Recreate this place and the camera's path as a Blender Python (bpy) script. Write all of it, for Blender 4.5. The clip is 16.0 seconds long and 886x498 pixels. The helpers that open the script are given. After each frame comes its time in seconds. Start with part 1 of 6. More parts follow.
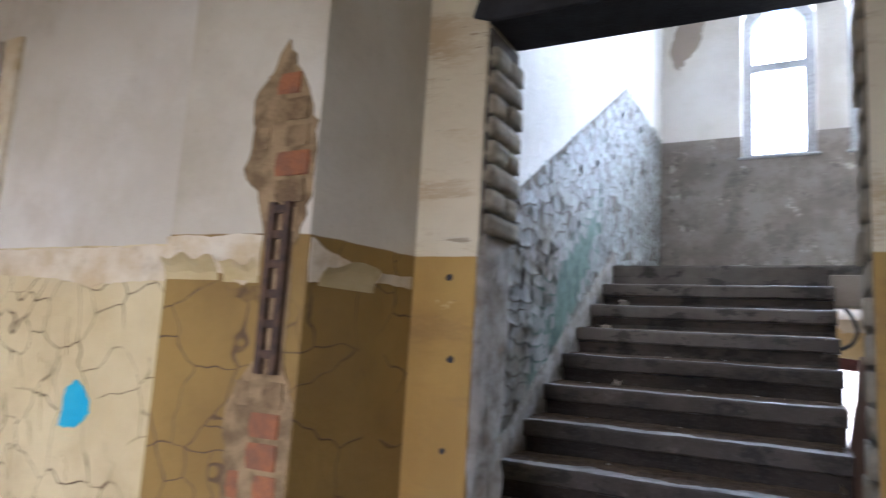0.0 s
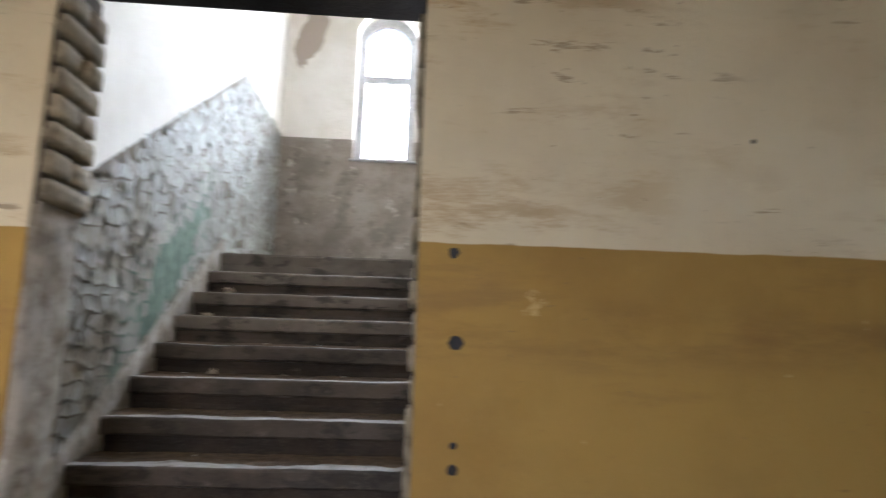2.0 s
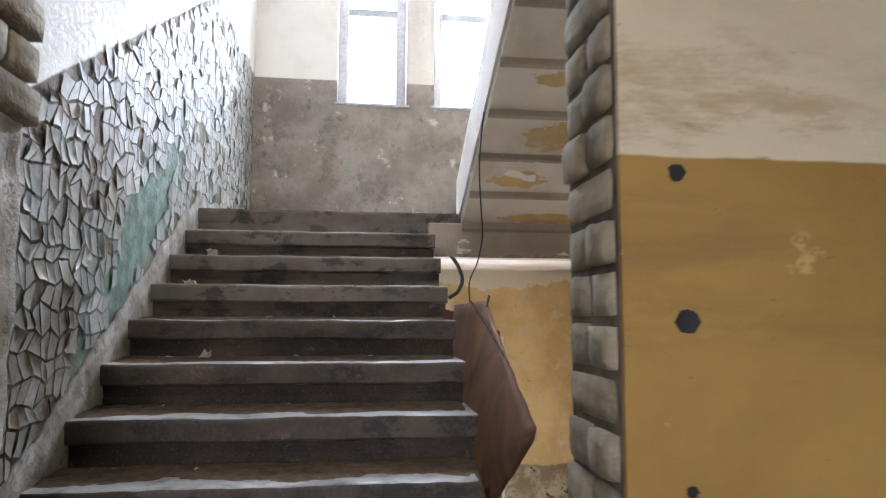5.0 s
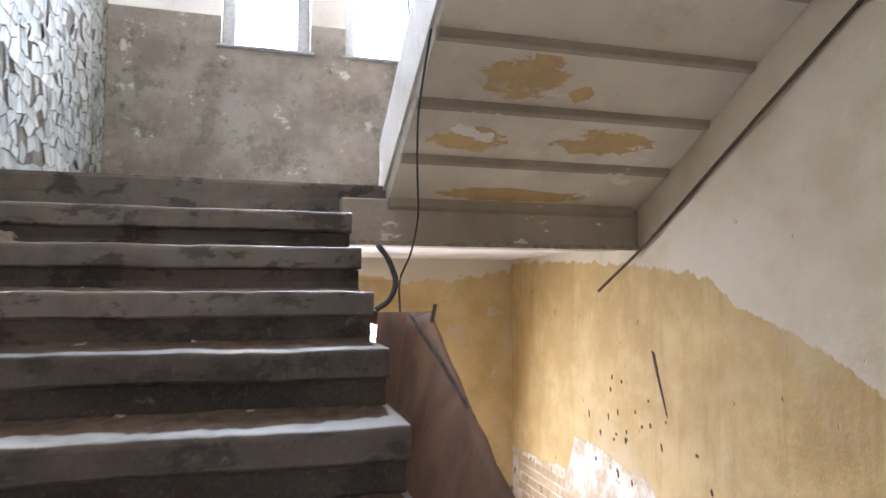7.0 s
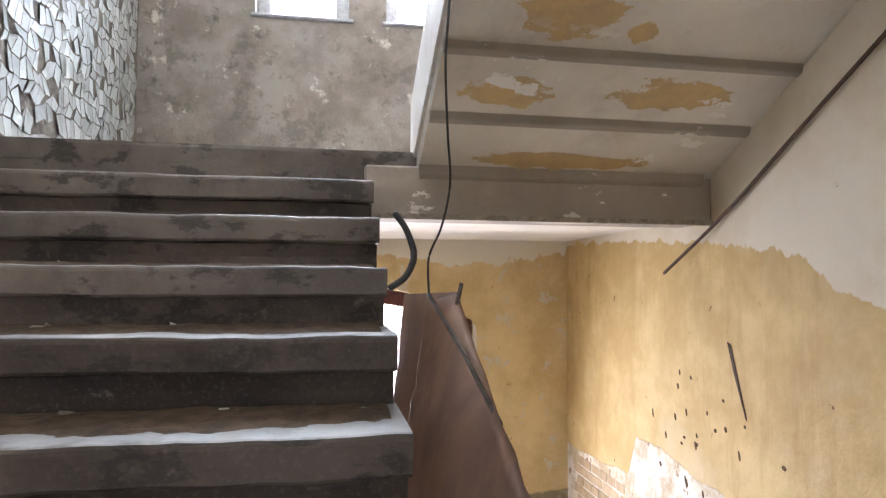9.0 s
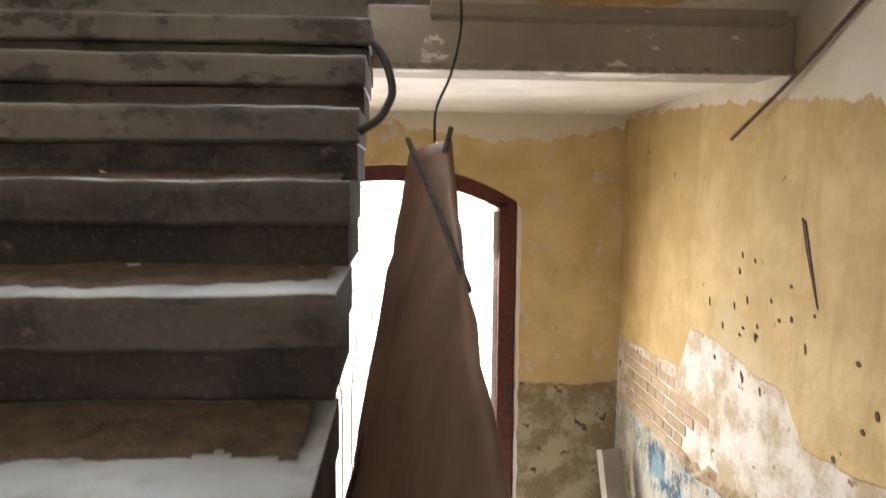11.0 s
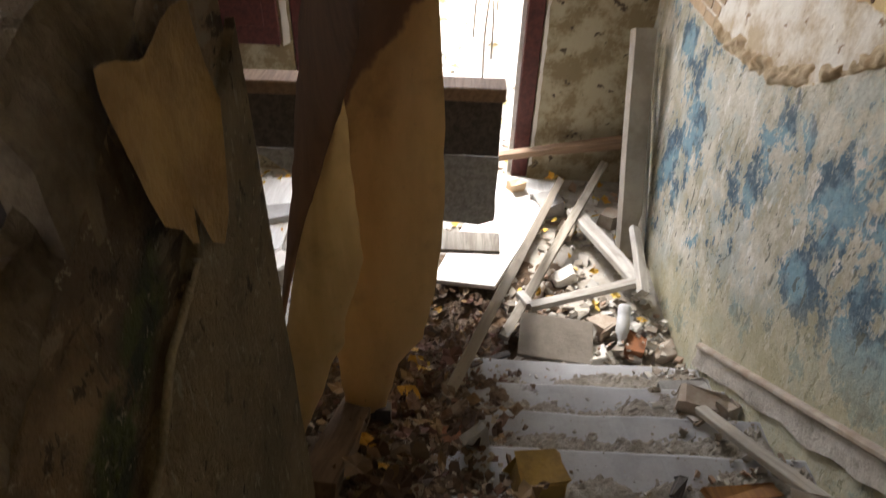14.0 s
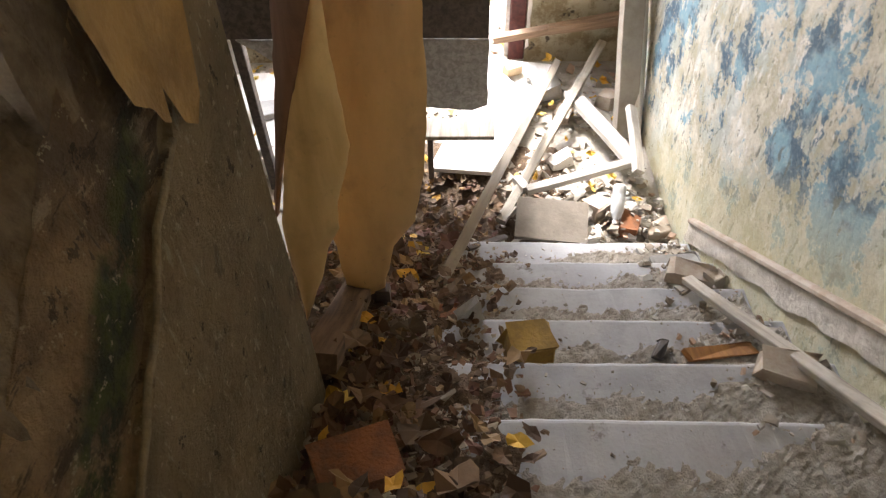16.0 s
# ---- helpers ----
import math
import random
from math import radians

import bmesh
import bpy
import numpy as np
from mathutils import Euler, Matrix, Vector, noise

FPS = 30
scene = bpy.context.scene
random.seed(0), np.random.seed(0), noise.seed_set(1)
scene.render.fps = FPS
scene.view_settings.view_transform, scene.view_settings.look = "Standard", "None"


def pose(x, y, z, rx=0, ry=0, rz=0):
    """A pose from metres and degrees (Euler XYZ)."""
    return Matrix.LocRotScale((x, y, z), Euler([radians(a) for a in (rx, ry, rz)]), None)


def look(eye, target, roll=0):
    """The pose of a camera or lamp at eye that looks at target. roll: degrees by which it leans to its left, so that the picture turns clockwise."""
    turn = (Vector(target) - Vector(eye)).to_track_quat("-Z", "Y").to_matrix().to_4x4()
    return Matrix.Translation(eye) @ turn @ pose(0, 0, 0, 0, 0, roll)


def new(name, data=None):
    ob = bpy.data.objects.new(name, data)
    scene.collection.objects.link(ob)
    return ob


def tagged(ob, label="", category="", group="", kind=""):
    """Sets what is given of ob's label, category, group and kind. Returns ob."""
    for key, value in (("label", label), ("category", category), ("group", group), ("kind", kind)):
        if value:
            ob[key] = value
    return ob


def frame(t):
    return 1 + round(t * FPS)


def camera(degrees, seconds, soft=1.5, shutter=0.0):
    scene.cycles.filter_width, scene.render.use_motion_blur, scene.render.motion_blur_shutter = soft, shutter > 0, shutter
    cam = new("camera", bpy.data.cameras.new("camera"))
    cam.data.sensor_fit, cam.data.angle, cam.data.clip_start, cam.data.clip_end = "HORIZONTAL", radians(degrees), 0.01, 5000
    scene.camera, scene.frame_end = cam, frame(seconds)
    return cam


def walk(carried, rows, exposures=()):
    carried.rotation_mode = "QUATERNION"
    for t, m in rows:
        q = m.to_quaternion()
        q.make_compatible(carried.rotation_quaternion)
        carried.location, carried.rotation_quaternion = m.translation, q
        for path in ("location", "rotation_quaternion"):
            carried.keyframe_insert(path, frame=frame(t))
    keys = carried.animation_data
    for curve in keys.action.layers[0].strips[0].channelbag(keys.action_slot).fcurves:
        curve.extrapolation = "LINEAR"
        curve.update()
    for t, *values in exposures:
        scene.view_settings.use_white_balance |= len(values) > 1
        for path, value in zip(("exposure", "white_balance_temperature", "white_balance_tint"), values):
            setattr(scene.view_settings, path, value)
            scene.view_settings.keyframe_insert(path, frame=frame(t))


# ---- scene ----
cam = camera(67.9, 16.0, 1.2, 0.5)

PATH = [
    (0, (-0.181, -5.002, 1.21), (-1.137, -3.267, 1.491), 3.5),
    (0.5, (-0.131, -4.977, 1.183), (-0.805, -3.121, 1.501), 2.3),
    (1, (-0.103, -4.973, 1.18), (-0.648, -3.073, 1.488), 2.2),
    (1.5, (-0.089, -4.937, 1.184), (-0.403, -2.985, 1.485), 1.9),
    (2, (-0.067, -4.948, 1.187), (0.043, -2.975, 1.496), 1.7),
    (2.5, (-0.055, -4.943, 1.191), (0.501, -3.049, 1.513), 1.2),
    (3, (-0.08, -4.94, 1.188), (0.564, -3.07, 1.49), 0.6),
    (3.5, (-0.182, -4.816, 1.198), (0.143, -2.868, 1.512), 0.3),
    (6, (-0.499, -3.717, 1.231), (-0.255, -1.736, 1.354), 0.3),
    (6.5, (-0.488, -3.427, 1.26), (-0.078, -1.473, 1.374), 0.4),
    (7, (-0.372, -3.087, 1.35), (0.161, -1.164, 1.488), 0.0),
    (7.5, (-0.399, -2.981, 1.365), (0.23, -1.102, 1.631), 0.7),
    (8, (-0.436, -2.898, 1.231), (-0.048, -0.951, 1.475), 0.5),
    (8.5, (-0.311, -2.827, 1.315), (0.068, -0.871, 1.491), 0.2),
    (11, (0.099, -2.423, 1.191), (0.224, -0.438, 0.985), 0.4),
    (11.5, (0.18, -2.45, 1.1), (0.348, -0.485, 0.77), -0.1),
    (12, (0.221, -2.441, 1.034), (0.444, -0.508, 0.574), 0.4),
    (12.5, (0.252, -2.442, 0.984), (0.471, -0.565, 0.331), 0.9),
    (13, (0.264, -2.439, 0.923), (0.354, -0.656, 0.022), 1.4),
    (13.5, (0.289, -2.458, 0.903), (0.35, -0.78, -0.185), 1.1),
    (14, (0.32, -2.449, 0.86), (0.287, -0.869, -0.365), 1.7),
    (14.5, (0.351, -2.486, 0.833), (0.288, -1.012, -0.517), 1.3),
    (15, (0.369, -2.482, 0.838), (0.309, -1.078, -0.584), 0.6),
    (15.5, (0.379, -2.482, 0.841), (0.311, -1.106, -0.609), 0.4),
    (16, (0.387, -2.522, 0.878), (0.332, -1.158, -0.584), -1.5),
]

# Exposure: stops along the way
EXPO = [(0, 3.3, 5350, 18), (0.5, 3.43, 5650, 18), (1.5, 3.5, 5900, 18), (2.5, 3.55, 6350, 14), (3.5, 3.72, 6150, 15), (6, 3.8, 6000, 19), (8.5, 3.9, 6000, 19), (10.8, 3.7, 6650, 14), (11.4, 3.05, 6950, 13), (12, 2.0, 6850, 13), (12.4, 1.45, 6750, 13),
        (12.8, 1.38, 6600, 14), (13.5, 2.25, 6600, 14), (14.2, 3.17, 6650, 14), (14.8, 3.7, 6650, 15), (16, 3.98, 6600, 15)]
walk(cam, [(t, look(e, g, r)) for t, e, g, r in PATH], EXPO)

# ---------------------------------------------------------------- world and light
world = bpy.data.worlds.new("sky")
scene.world = world
world.use_nodes = True
wn = world.node_tree
bg = wn.nodes["Background"]
sky = wn.nodes.new("ShaderNodeTexSky")
sky.sky_type = "NISHITA"
sky.sun_disc = False
sky.sun_elevation = radians(38)
sky.sun_rotation = radians(150)
sky.air_density, sky.dust_density, sky.ozone_density = 1.0, 4.0, 1.0
wn.links.new(sky.outputs[0], bg.inputs[0])
bg.inputs[1].default_value = 0.15

sun_data = bpy.data.lights.new("sun", "SUN")
sun_data.energy, sun_data.angle, sun_data.color = 1.5, radians(20), (1.0, 0.97, 0.92)
sun = new("sun", sun_data)
sun.matrix_world = look((0, 0, 20), (6, -11, 6))


def area(name, eye, target, w, h, power, color=(1, 1, 1)):
    d = bpy.data.lights.new(name, "AREA")
    d.shape, d.size, d.size_y, d.energy, d.color = "RECTANGLE", w, h, power, color
    ob = new(name, d)
    ob.matrix_world = look(eye, target)
    return ob


# daylight in the openings: two landing windows and the yard door
area("daylight_landing_a", (-0.36, 2.36, 4.1), (-0.36, 0, 3.2), 0.55, 1.7, 9.5, (0.84, 0.93, 1.0))
area("daylight_landing_b", (0.52, 2.36, 4.1), (0.52, 0, 3.2), 0.55, 1.7, 16.5, (0.84, 0.93, 1.0))
area("daylight_door", (0.03, 2.28, 0.0), (0.03, 0.64, -1.15), 1.33, 2.0, 12, (0.97, 0.98, 1.0))
# fill lamps for the hall, at unseen windows added behind the walker
area("daylight_hall_a", (-2.7, -7.4, 1.95), (-2.5, -3.4, 1.5), 0.9, 1.7, 0.10, (0.82, 0.92, 1.0))
area("daylight_hall_b", (-0.35, -7.4, 1.95), (-0.35, -3.2, 1.5), 1.1, 1.7, 1.1, (0.86, 0.94, 1.0))


# ---------------------------------------------------------------- materials
class Nodes:
    """A short hand for building one node material."""

    def __init__(self, name):
        self.mat = bpy.data.materials.new(name)
        self.mat.use_nodes = True
        self.t = self.mat.node_tree
        self.bsdf = self.t.nodes["Principled BSDF"]
        geo = self.t.nodes.new("ShaderNodeNewGeometry")
        self.pos = geo.outputs["Position"]
        self.island = geo.outputs["Random Per Island"]

    def put(self, kind, **inputs):
        n = self.t.nodes.new(kind)
        for k, v in inputs.items():
            self.plug(n.inputs[k.replace("_", " ")], v)
        return n

    def plug(self, socket, v):
        if isinstance(v, bpy.types.NodeSocket):
            self.t.links.new(v, socket)
        else:
            socket.default_value = (*v, 1) if isinstance(v, tuple) and len(v) == 3 and socket.type == "RGBA" else v

    def noise(self, scale, detail=4.0, rough=0.6, vec=None, distort=0.0):
        n = self.put("ShaderNodeTexNoise", Scale=scale, Detail=detail, Roughness=rough, Distortion=distort)
        self.plug(n.inputs["Vector"], vec or self.pos)
        return n.outputs["Fac"]

    def stretch(self, sx, sy, sz):
        m = self.put("ShaderNodeMapping")
        self.plug(m.inputs["Vector"], self.pos)
        m.inputs["Scale"].default_value = (sx, sy, sz)
        return m.outputs[0]

    def voronoi(self, scale, feature="F1", vec=None, out="Distance", rnd=1.0):
        n = self.t.nodes.new("ShaderNodeTexVoronoi")
        n.feature = feature
        n.inputs["Scale"].default_value = scale
        n.inputs["Randomness"].default_value = rnd
        self.plug(n.inputs["Vector"], vec or self.pos)
        return n.outputs[out]

    def step(self, v, lo, hi):
        n = self.t.nodes.new("ShaderNodeMapRange")
        n.interpolation_type = "SMOOTHSTEP"
        self.plug(n.inputs["Value"], v)
        n.inputs["From Min"].default_value, n.inputs["From Max"].default_value = lo, hi
        return n.outputs[0]

    def math(self, op, a, b=0.0, c=0.0):
        n = self.t.nodes.new("ShaderNodeMath")
        n.operation = op
        for s, v in zip(n.inputs, (a, b, c)):
            self.plug(s, v)
        return n.outputs[0]

    def mix(self, f, a, b, mode="MIX"):
        n = self.t.nodes.new("ShaderNodeMix")
        n.data_type, n.blend_type = "RGBA", mode
        self.plug(n.inputs[0], f)
        self.plug(n.inputs[6], a)
        self.plug(n.inputs[7], b)
        return n.outputs[2]

    def course(self, v, pts, lo=-1.0, hi=3.0):
        """A broken line z(v) through a few (v, z) points."""
        v0, v1 = pts[0][0], pts[-1][0]
        m = self.t.nodes.new("ShaderNodeMapRange")
        self.plug(m.inputs["Value"], v)
        m.inputs["From Min"].default_value, m.inputs["From Max"].default_value = v0, v1
        r = self.t.nodes.new("ShaderNodeValToRGB")
        e = r.color_ramp.elements
        while len(e) < len(pts):
            e.new(0.5)
        for i, (a, z) in enumerate(pts):
            e[i].position = (a - v0) / (v1 - v0)
            g = (z - lo) / (hi - lo)
            e[i].color = (g, g, g, 1)
        self.plug(r.inputs[0], m.outputs[0])
        sep = self.t.nodes.new("ShaderNodeSeparateColor")
        self.plug(sep.inputs[0], r.outputs[0])
        return self.math("MULTIPLY_ADD", sep.outputs[0], hi - lo, lo)

    def xyz(self):
        n = self.t.nodes.new("ShaderNodeSeparateXYZ")
        self.plug(n.inputs[0], self.pos)
        return n.outputs

    def done(self, color, rough=0.8, height=None, bump=0.3, dist=0.01, metal=0.0, spec=0.3):
        self.plug(self.bsdf.inputs["Base Color"], color)
        self.plug(self.bsdf.inputs["Roughness"], rough)
        self.bsdf.inputs["Metallic"].default_value = metal
        self.bsdf.inputs["Specular IOR Level"].default_value = spec
        if height is not None:
            b = self.put("ShaderNodeBump", Strength=bump, Distance=dist, Height=height)
            self.plug(self.bsdf.inputs["Normal"], b.outputs[0])
        return self.mat


def grime(n, color, dark=(0.1, 0.08, 0.06), amount=0.5, scale=2.2):
    """Broad stains and fine specks over a colour."""
    big = n.step(n.noise(scale, 6, 0.65), 0.5, 0.78)
    fine = n.step(n.noise(38, 3, 0.6), 0.62, 0.8)
    c = n.mix(n.math("MULTIPLY", big, amount), color, dark)
    return n.mix(n.math("MULTIPLY", fine, amount * 0.6), c, dark)


def mat_hall():
    n = Nodes("hall_paint")
    x, y, z = n.xyz()
    edge = n.math("ADD", z, n.math("MULTIPLY", n.math("SUBTRACT", n.noise(6, 3), 0.5), 0.012))
    upper = n.mix(n.step(n.noise(1.6, 5), 0.35, 0.7), (0.65, 0.59, 0.44), (0.56, 0.49, 0.35))
    streak = n.math("MULTIPLY", n.step(n.noise(1.6, 8, 0.72, n.stretch(1.3, 1.3, 5.0)), 0.48, 0.62), n.step(n.noise(1.1, 3), 0.36, 0.56))
    upper = n.mix(n.math("MULTIPLY", streak, 0.7), upper, (0.38, 0.27, 0.14))
    scuff = n.step(n.noise(4.0, 6, 0.7, n.stretch(1.0, 1.0, 6.0)), 0.60, 0.67)
    scuff = n.math("MULTIPLY", scuff, n.step(n.noise(1.5, 3), 0.44, 0.56))
    upper = n.mix(n.math("MULTIPLY", scuff, 0.65), upper, (0.20, 0.14, 0.085))
    lower = n.mix(n.step(n.noise(2.0, 5), 0.35, 0.7), (0.37, 0.235, 0.062), (0.29, 0.175, 0.045))
    band = n.step(n.noise(1.4, 6, 0.65, n.stretch(0.8, 0.8, 4.5)), 0.55, 0.75)
    lower = n.mix(n.math("MULTIPLY", band, 0.6), lower, (0.22, 0.13, 0.05))
    low_band = n.math("MULTIPLY", n.step(z, 1.12, 1.22), n.math("SUBTRACT", 1.0, n.step(z, 1.26, 1.36)))
    low_band = n.math("MULTIPLY", low_band, n.step(n.noise(2.0, 6, 0.65, n.stretch(0.8, 0.8, 3.0)), 0.40, 0.62))
    lower = n.mix(n.math("MULTIPLY", low_band, 0.6), lower, (0.20, 0.115, 0.04))
    dent = n.step(n.noise(8, 6, 0.75, n.stretch(1.0, 1.0, 3.5)), 0.66, 0.72)
    lower = n.mix(n.math("MULTIPLY", dent, 0.6), lower, (0.17, 0.11, 0.05))
    pale = n.step(n.noise(6.5, 5, 0.7), 0.66, 0.71)
    lower = n.mix(n.math("MULTIPLY", pale, 0.5), lower, (0.62, 0.47, 0.22))
    c = n.mix(n.step(edge, 1.474, 1.479), lower, upper)
    chips = n.step(n.noise(26, 4, 0.65, n.stretch(1, 1, 2.2)), 0.68, 0.74)
    c = n.mix(n.math("MULTIPLY", chips, 0.6), c, (0.16, 0.11, 0.07))
    rough = n.math("ADD", 0.55, n.math("MULTIPLY", n.noise(9), 0.3))
    h = n.math("ADD", n.noise(40, 5), n.math("MULTIPLY", n.noise(4, 3), 0.8))
    return n.done(c, rough, h, 0.25, 0.012)


# Dado tones la, lb sit below the hall paint's, holding the pier's shade.
def mat_hall_crackle(name="hall_crackled_paint", la=(0.28, 0.183, 0.051), lb=(0.21, 0.132, 0.037), ua=(0.58, 0.55, 0.47), ub=(0.45, 0.41, 0.32)):
    n = Nodes(name)
    x, y, z = n.xyz()
    upper = n.mix(n.step(n.noise(1.5, 5), 0.35, 0.7), ua, ub)
    upper = grime(n, upper, (0.28, 0.22, 0.15), 0.35)
    lower = n.mix(n.step(n.noise(2.0, 5), 0.35, 0.7), la, lb)
    wob = n.put("ShaderNodeVectorMath")
    wob.operation = "ADD"
    d = n.t.nodes.new("ShaderNodeTexNoise")
    d.inputs["Scale"].default_value = 4.0
    n.plug(d.inputs["Vector"], n.pos)
    sc = n.t.nodes.new("ShaderNodeVectorMath")
    sc.operation = "SCALE"
    n.plug(sc.inputs[0], d.outputs["Color"])
    sc.inputs["Scale"].default_value = 0.22
    n.plug(wob.inputs[0], n.pos)
    n.plug(wob.inputs[1], sc.outputs[0])
    crack = n.step(n.voronoi(5.0, "DISTANCE_TO_EDGE", wob.outputs[0]), 0.003, 0.016)
    some = n.step(n.noise(3.2, 4), 0.38, 0.50)
    crack = n.math("MAXIMUM", crack, n.math("SUBTRACT", 1.0, some))
    lower = n.mix(crack, (0.10, 0.06, 0.03), lower)
    lower = grime(n, lower, (0.2, 0.13, 0.06), 0.4)
    is_low = n.step(n.math("ADD", z, n.math("MULTIPLY", n.math("SUBTRACT", n.noise(5, 3), 0.5), 0.02)), 1.474, 1.479)
    c = n.mix(is_low, lower, upper)
    h = n.math("ADD", n.noise(30, 5), n.math("MULTIPLY", n.math("MAXIMUM", crack, is_low), 2.0))
    return n.done(c, 0.6, h, 0.35, 0.012)


def mat_plaster(name, a, b, dark, amount=0.5, scale=2.2, rough=0.85, bump=0.35):
    n = Nodes(name)
    c = n.mix(n.step(n.noise(scale, 6, 0.65), 0.35, 0.68), a, b)
    c = grime(n, c, dark, amount, scale * 1.7)
    h = n.math("ADD", n.noise(45, 6, 0.7), n.math("MULTIPLY", n.noise(5, 4), 1.2))
    return n.done(c, rough, h, bump, 0.012)


def mat_back_wall():
    n = Nodes("landing_wall_paint")
    x, y, z = n.xyz()
    up = n.mix(n.step(n.noise(1.7, 5), 0.35, 0.7), (0.74, 0.71, 0.68), (0.62, 0.58, 0.53))
    low = n.mix(n.step(n.noise(2.4, 6, 0.68), 0.38, 0.66), (0.31, 0.275, 0.245), (0.20, 0.17, 0.145))
    low = n.mix(n.math("MULTIPLY", n.step(n.noise(4.2, 7, 0.72), 0.55, 0.62), 0.55), low, (0.13, 0.11, 0.095))
    low = n.mix(n.math("MULTIPLY", n.step(n.noise(9.5, 6, 0.72), 0.62, 0.67), 0.6), low, (0.48, 0.44, 0.39))
    low = n.mix(n.step(n.noise(3.4, 7, 0.7), 0.60, 0.66), low, (0.52, 0.47, 0.41))
    low = n.mix(n.math("MULTIPLY", n.step(n.noise(5.5, 7, 0.72), 0.56, 0.68), 0.8), low, (0.10, 0.085, 0.075))
    c = n.mix(n.step(z, 3.438, 3.446), low, up)
    px = n.math("DIVIDE", n.math("ADD", x, n.math("MULTIPLY_ADD", z, -0.28, 2.50)), 0.15)
    pz = n.math("DIVIDE", n.math("SUBTRACT", z, 4.62), 0.36)
    rad = n.math("ADD", n.math("ADD", n.math("MULTIPLY", px, px), n.math("MULTIPLY", pz, pz)), n.math("MULTIPLY", n.math("SUBTRACT", n.noise(7, 4), 0.5), 1.6))
    patch = n.math("SUBTRACT", 1.0, n.step(rad, 0.9, 1.0))
    c = n.mix(patch, c, (0.36, 0.30, 0.25))
    h = n.math("ADD", n.noise(40, 6, 0.7), n.math("MULTIPLY", n.noise(6, 5), 2.0))
    return n.done(c, 0.8, h, 0.4, 0.014)


def mat_left_wall():
    n = Nodes("stair_wall_paint")
    x, y, z = n.xyz()
    # the painted band follows the flight up to the landing, then runs level
    top = n.math("MINIMUM", n.math("MULTIPLY_ADD", y, 0.62, 3.20), 3.445)
    over = n.math("SUBTRACT", z, top)
    up = n.mix(n.step(n.noise(1.5, 5), 0.35, 0.7), (0.78, 0.77, 0.75), (0.68, 0.66, 0.63))
    base = n.mix(n.step(n.noise(3.5, 6, 0.7), 0.4, 0.62), (0.17, 0.145, 0.115), (0.075, 0.06, 0.045))
    # the green undercoat bared along the flight
    along = n.math("SUBTRACT", z, n.math("MULTIPLY_ADD", y, 0.70, 2.36))
    green = n.math("MULTIPLY", n.math("SUBTRACT", 1.0, n.step(n.math("ADD", n.math("ABSOLUTE", along), n.math("MULTIPLY", n.noise(5, 4), 0.25)), 0.36, 0.46)), n.math("SUBTRACT", 1.0, n.step(n.math("ABSOLUTE", n.math("ADD", y, 0.95)), 0.55, 0.85)))
    mint = n.mix(n.step(n.noise(9, 6, 0.7), 0.40, 0.6), (0.17, 0.25, 0.205), (0.09, 0.14, 0.115))
    base = n.mix(green, base, mint)
    jag = n.math("ADD", over, n.math("MULTIPLY", n.math("SUBTRACT", n.noise(16, 4), 0.5), 0.03))
    c = n.mix(n.step(jag, -0.004, 0.004), base, up)
    line = n.math("MULTIPLY", n.step(jag, -0.03, -0.012), n.math("SUBTRACT", 1.0, n.step(jag, 0.0, 0.01)))
    c = n.mix(n.math("MULTIPLY", line, 0.75), c, (0.16, 0.13, 0.10))
    h = n.math("ADD", n.noise(30, 6, 0.7), n.math("MULTIPLY", n.noise(6, 5), 1.5))
    return n.done(c, 0.75, h, 0.5, 0.014)


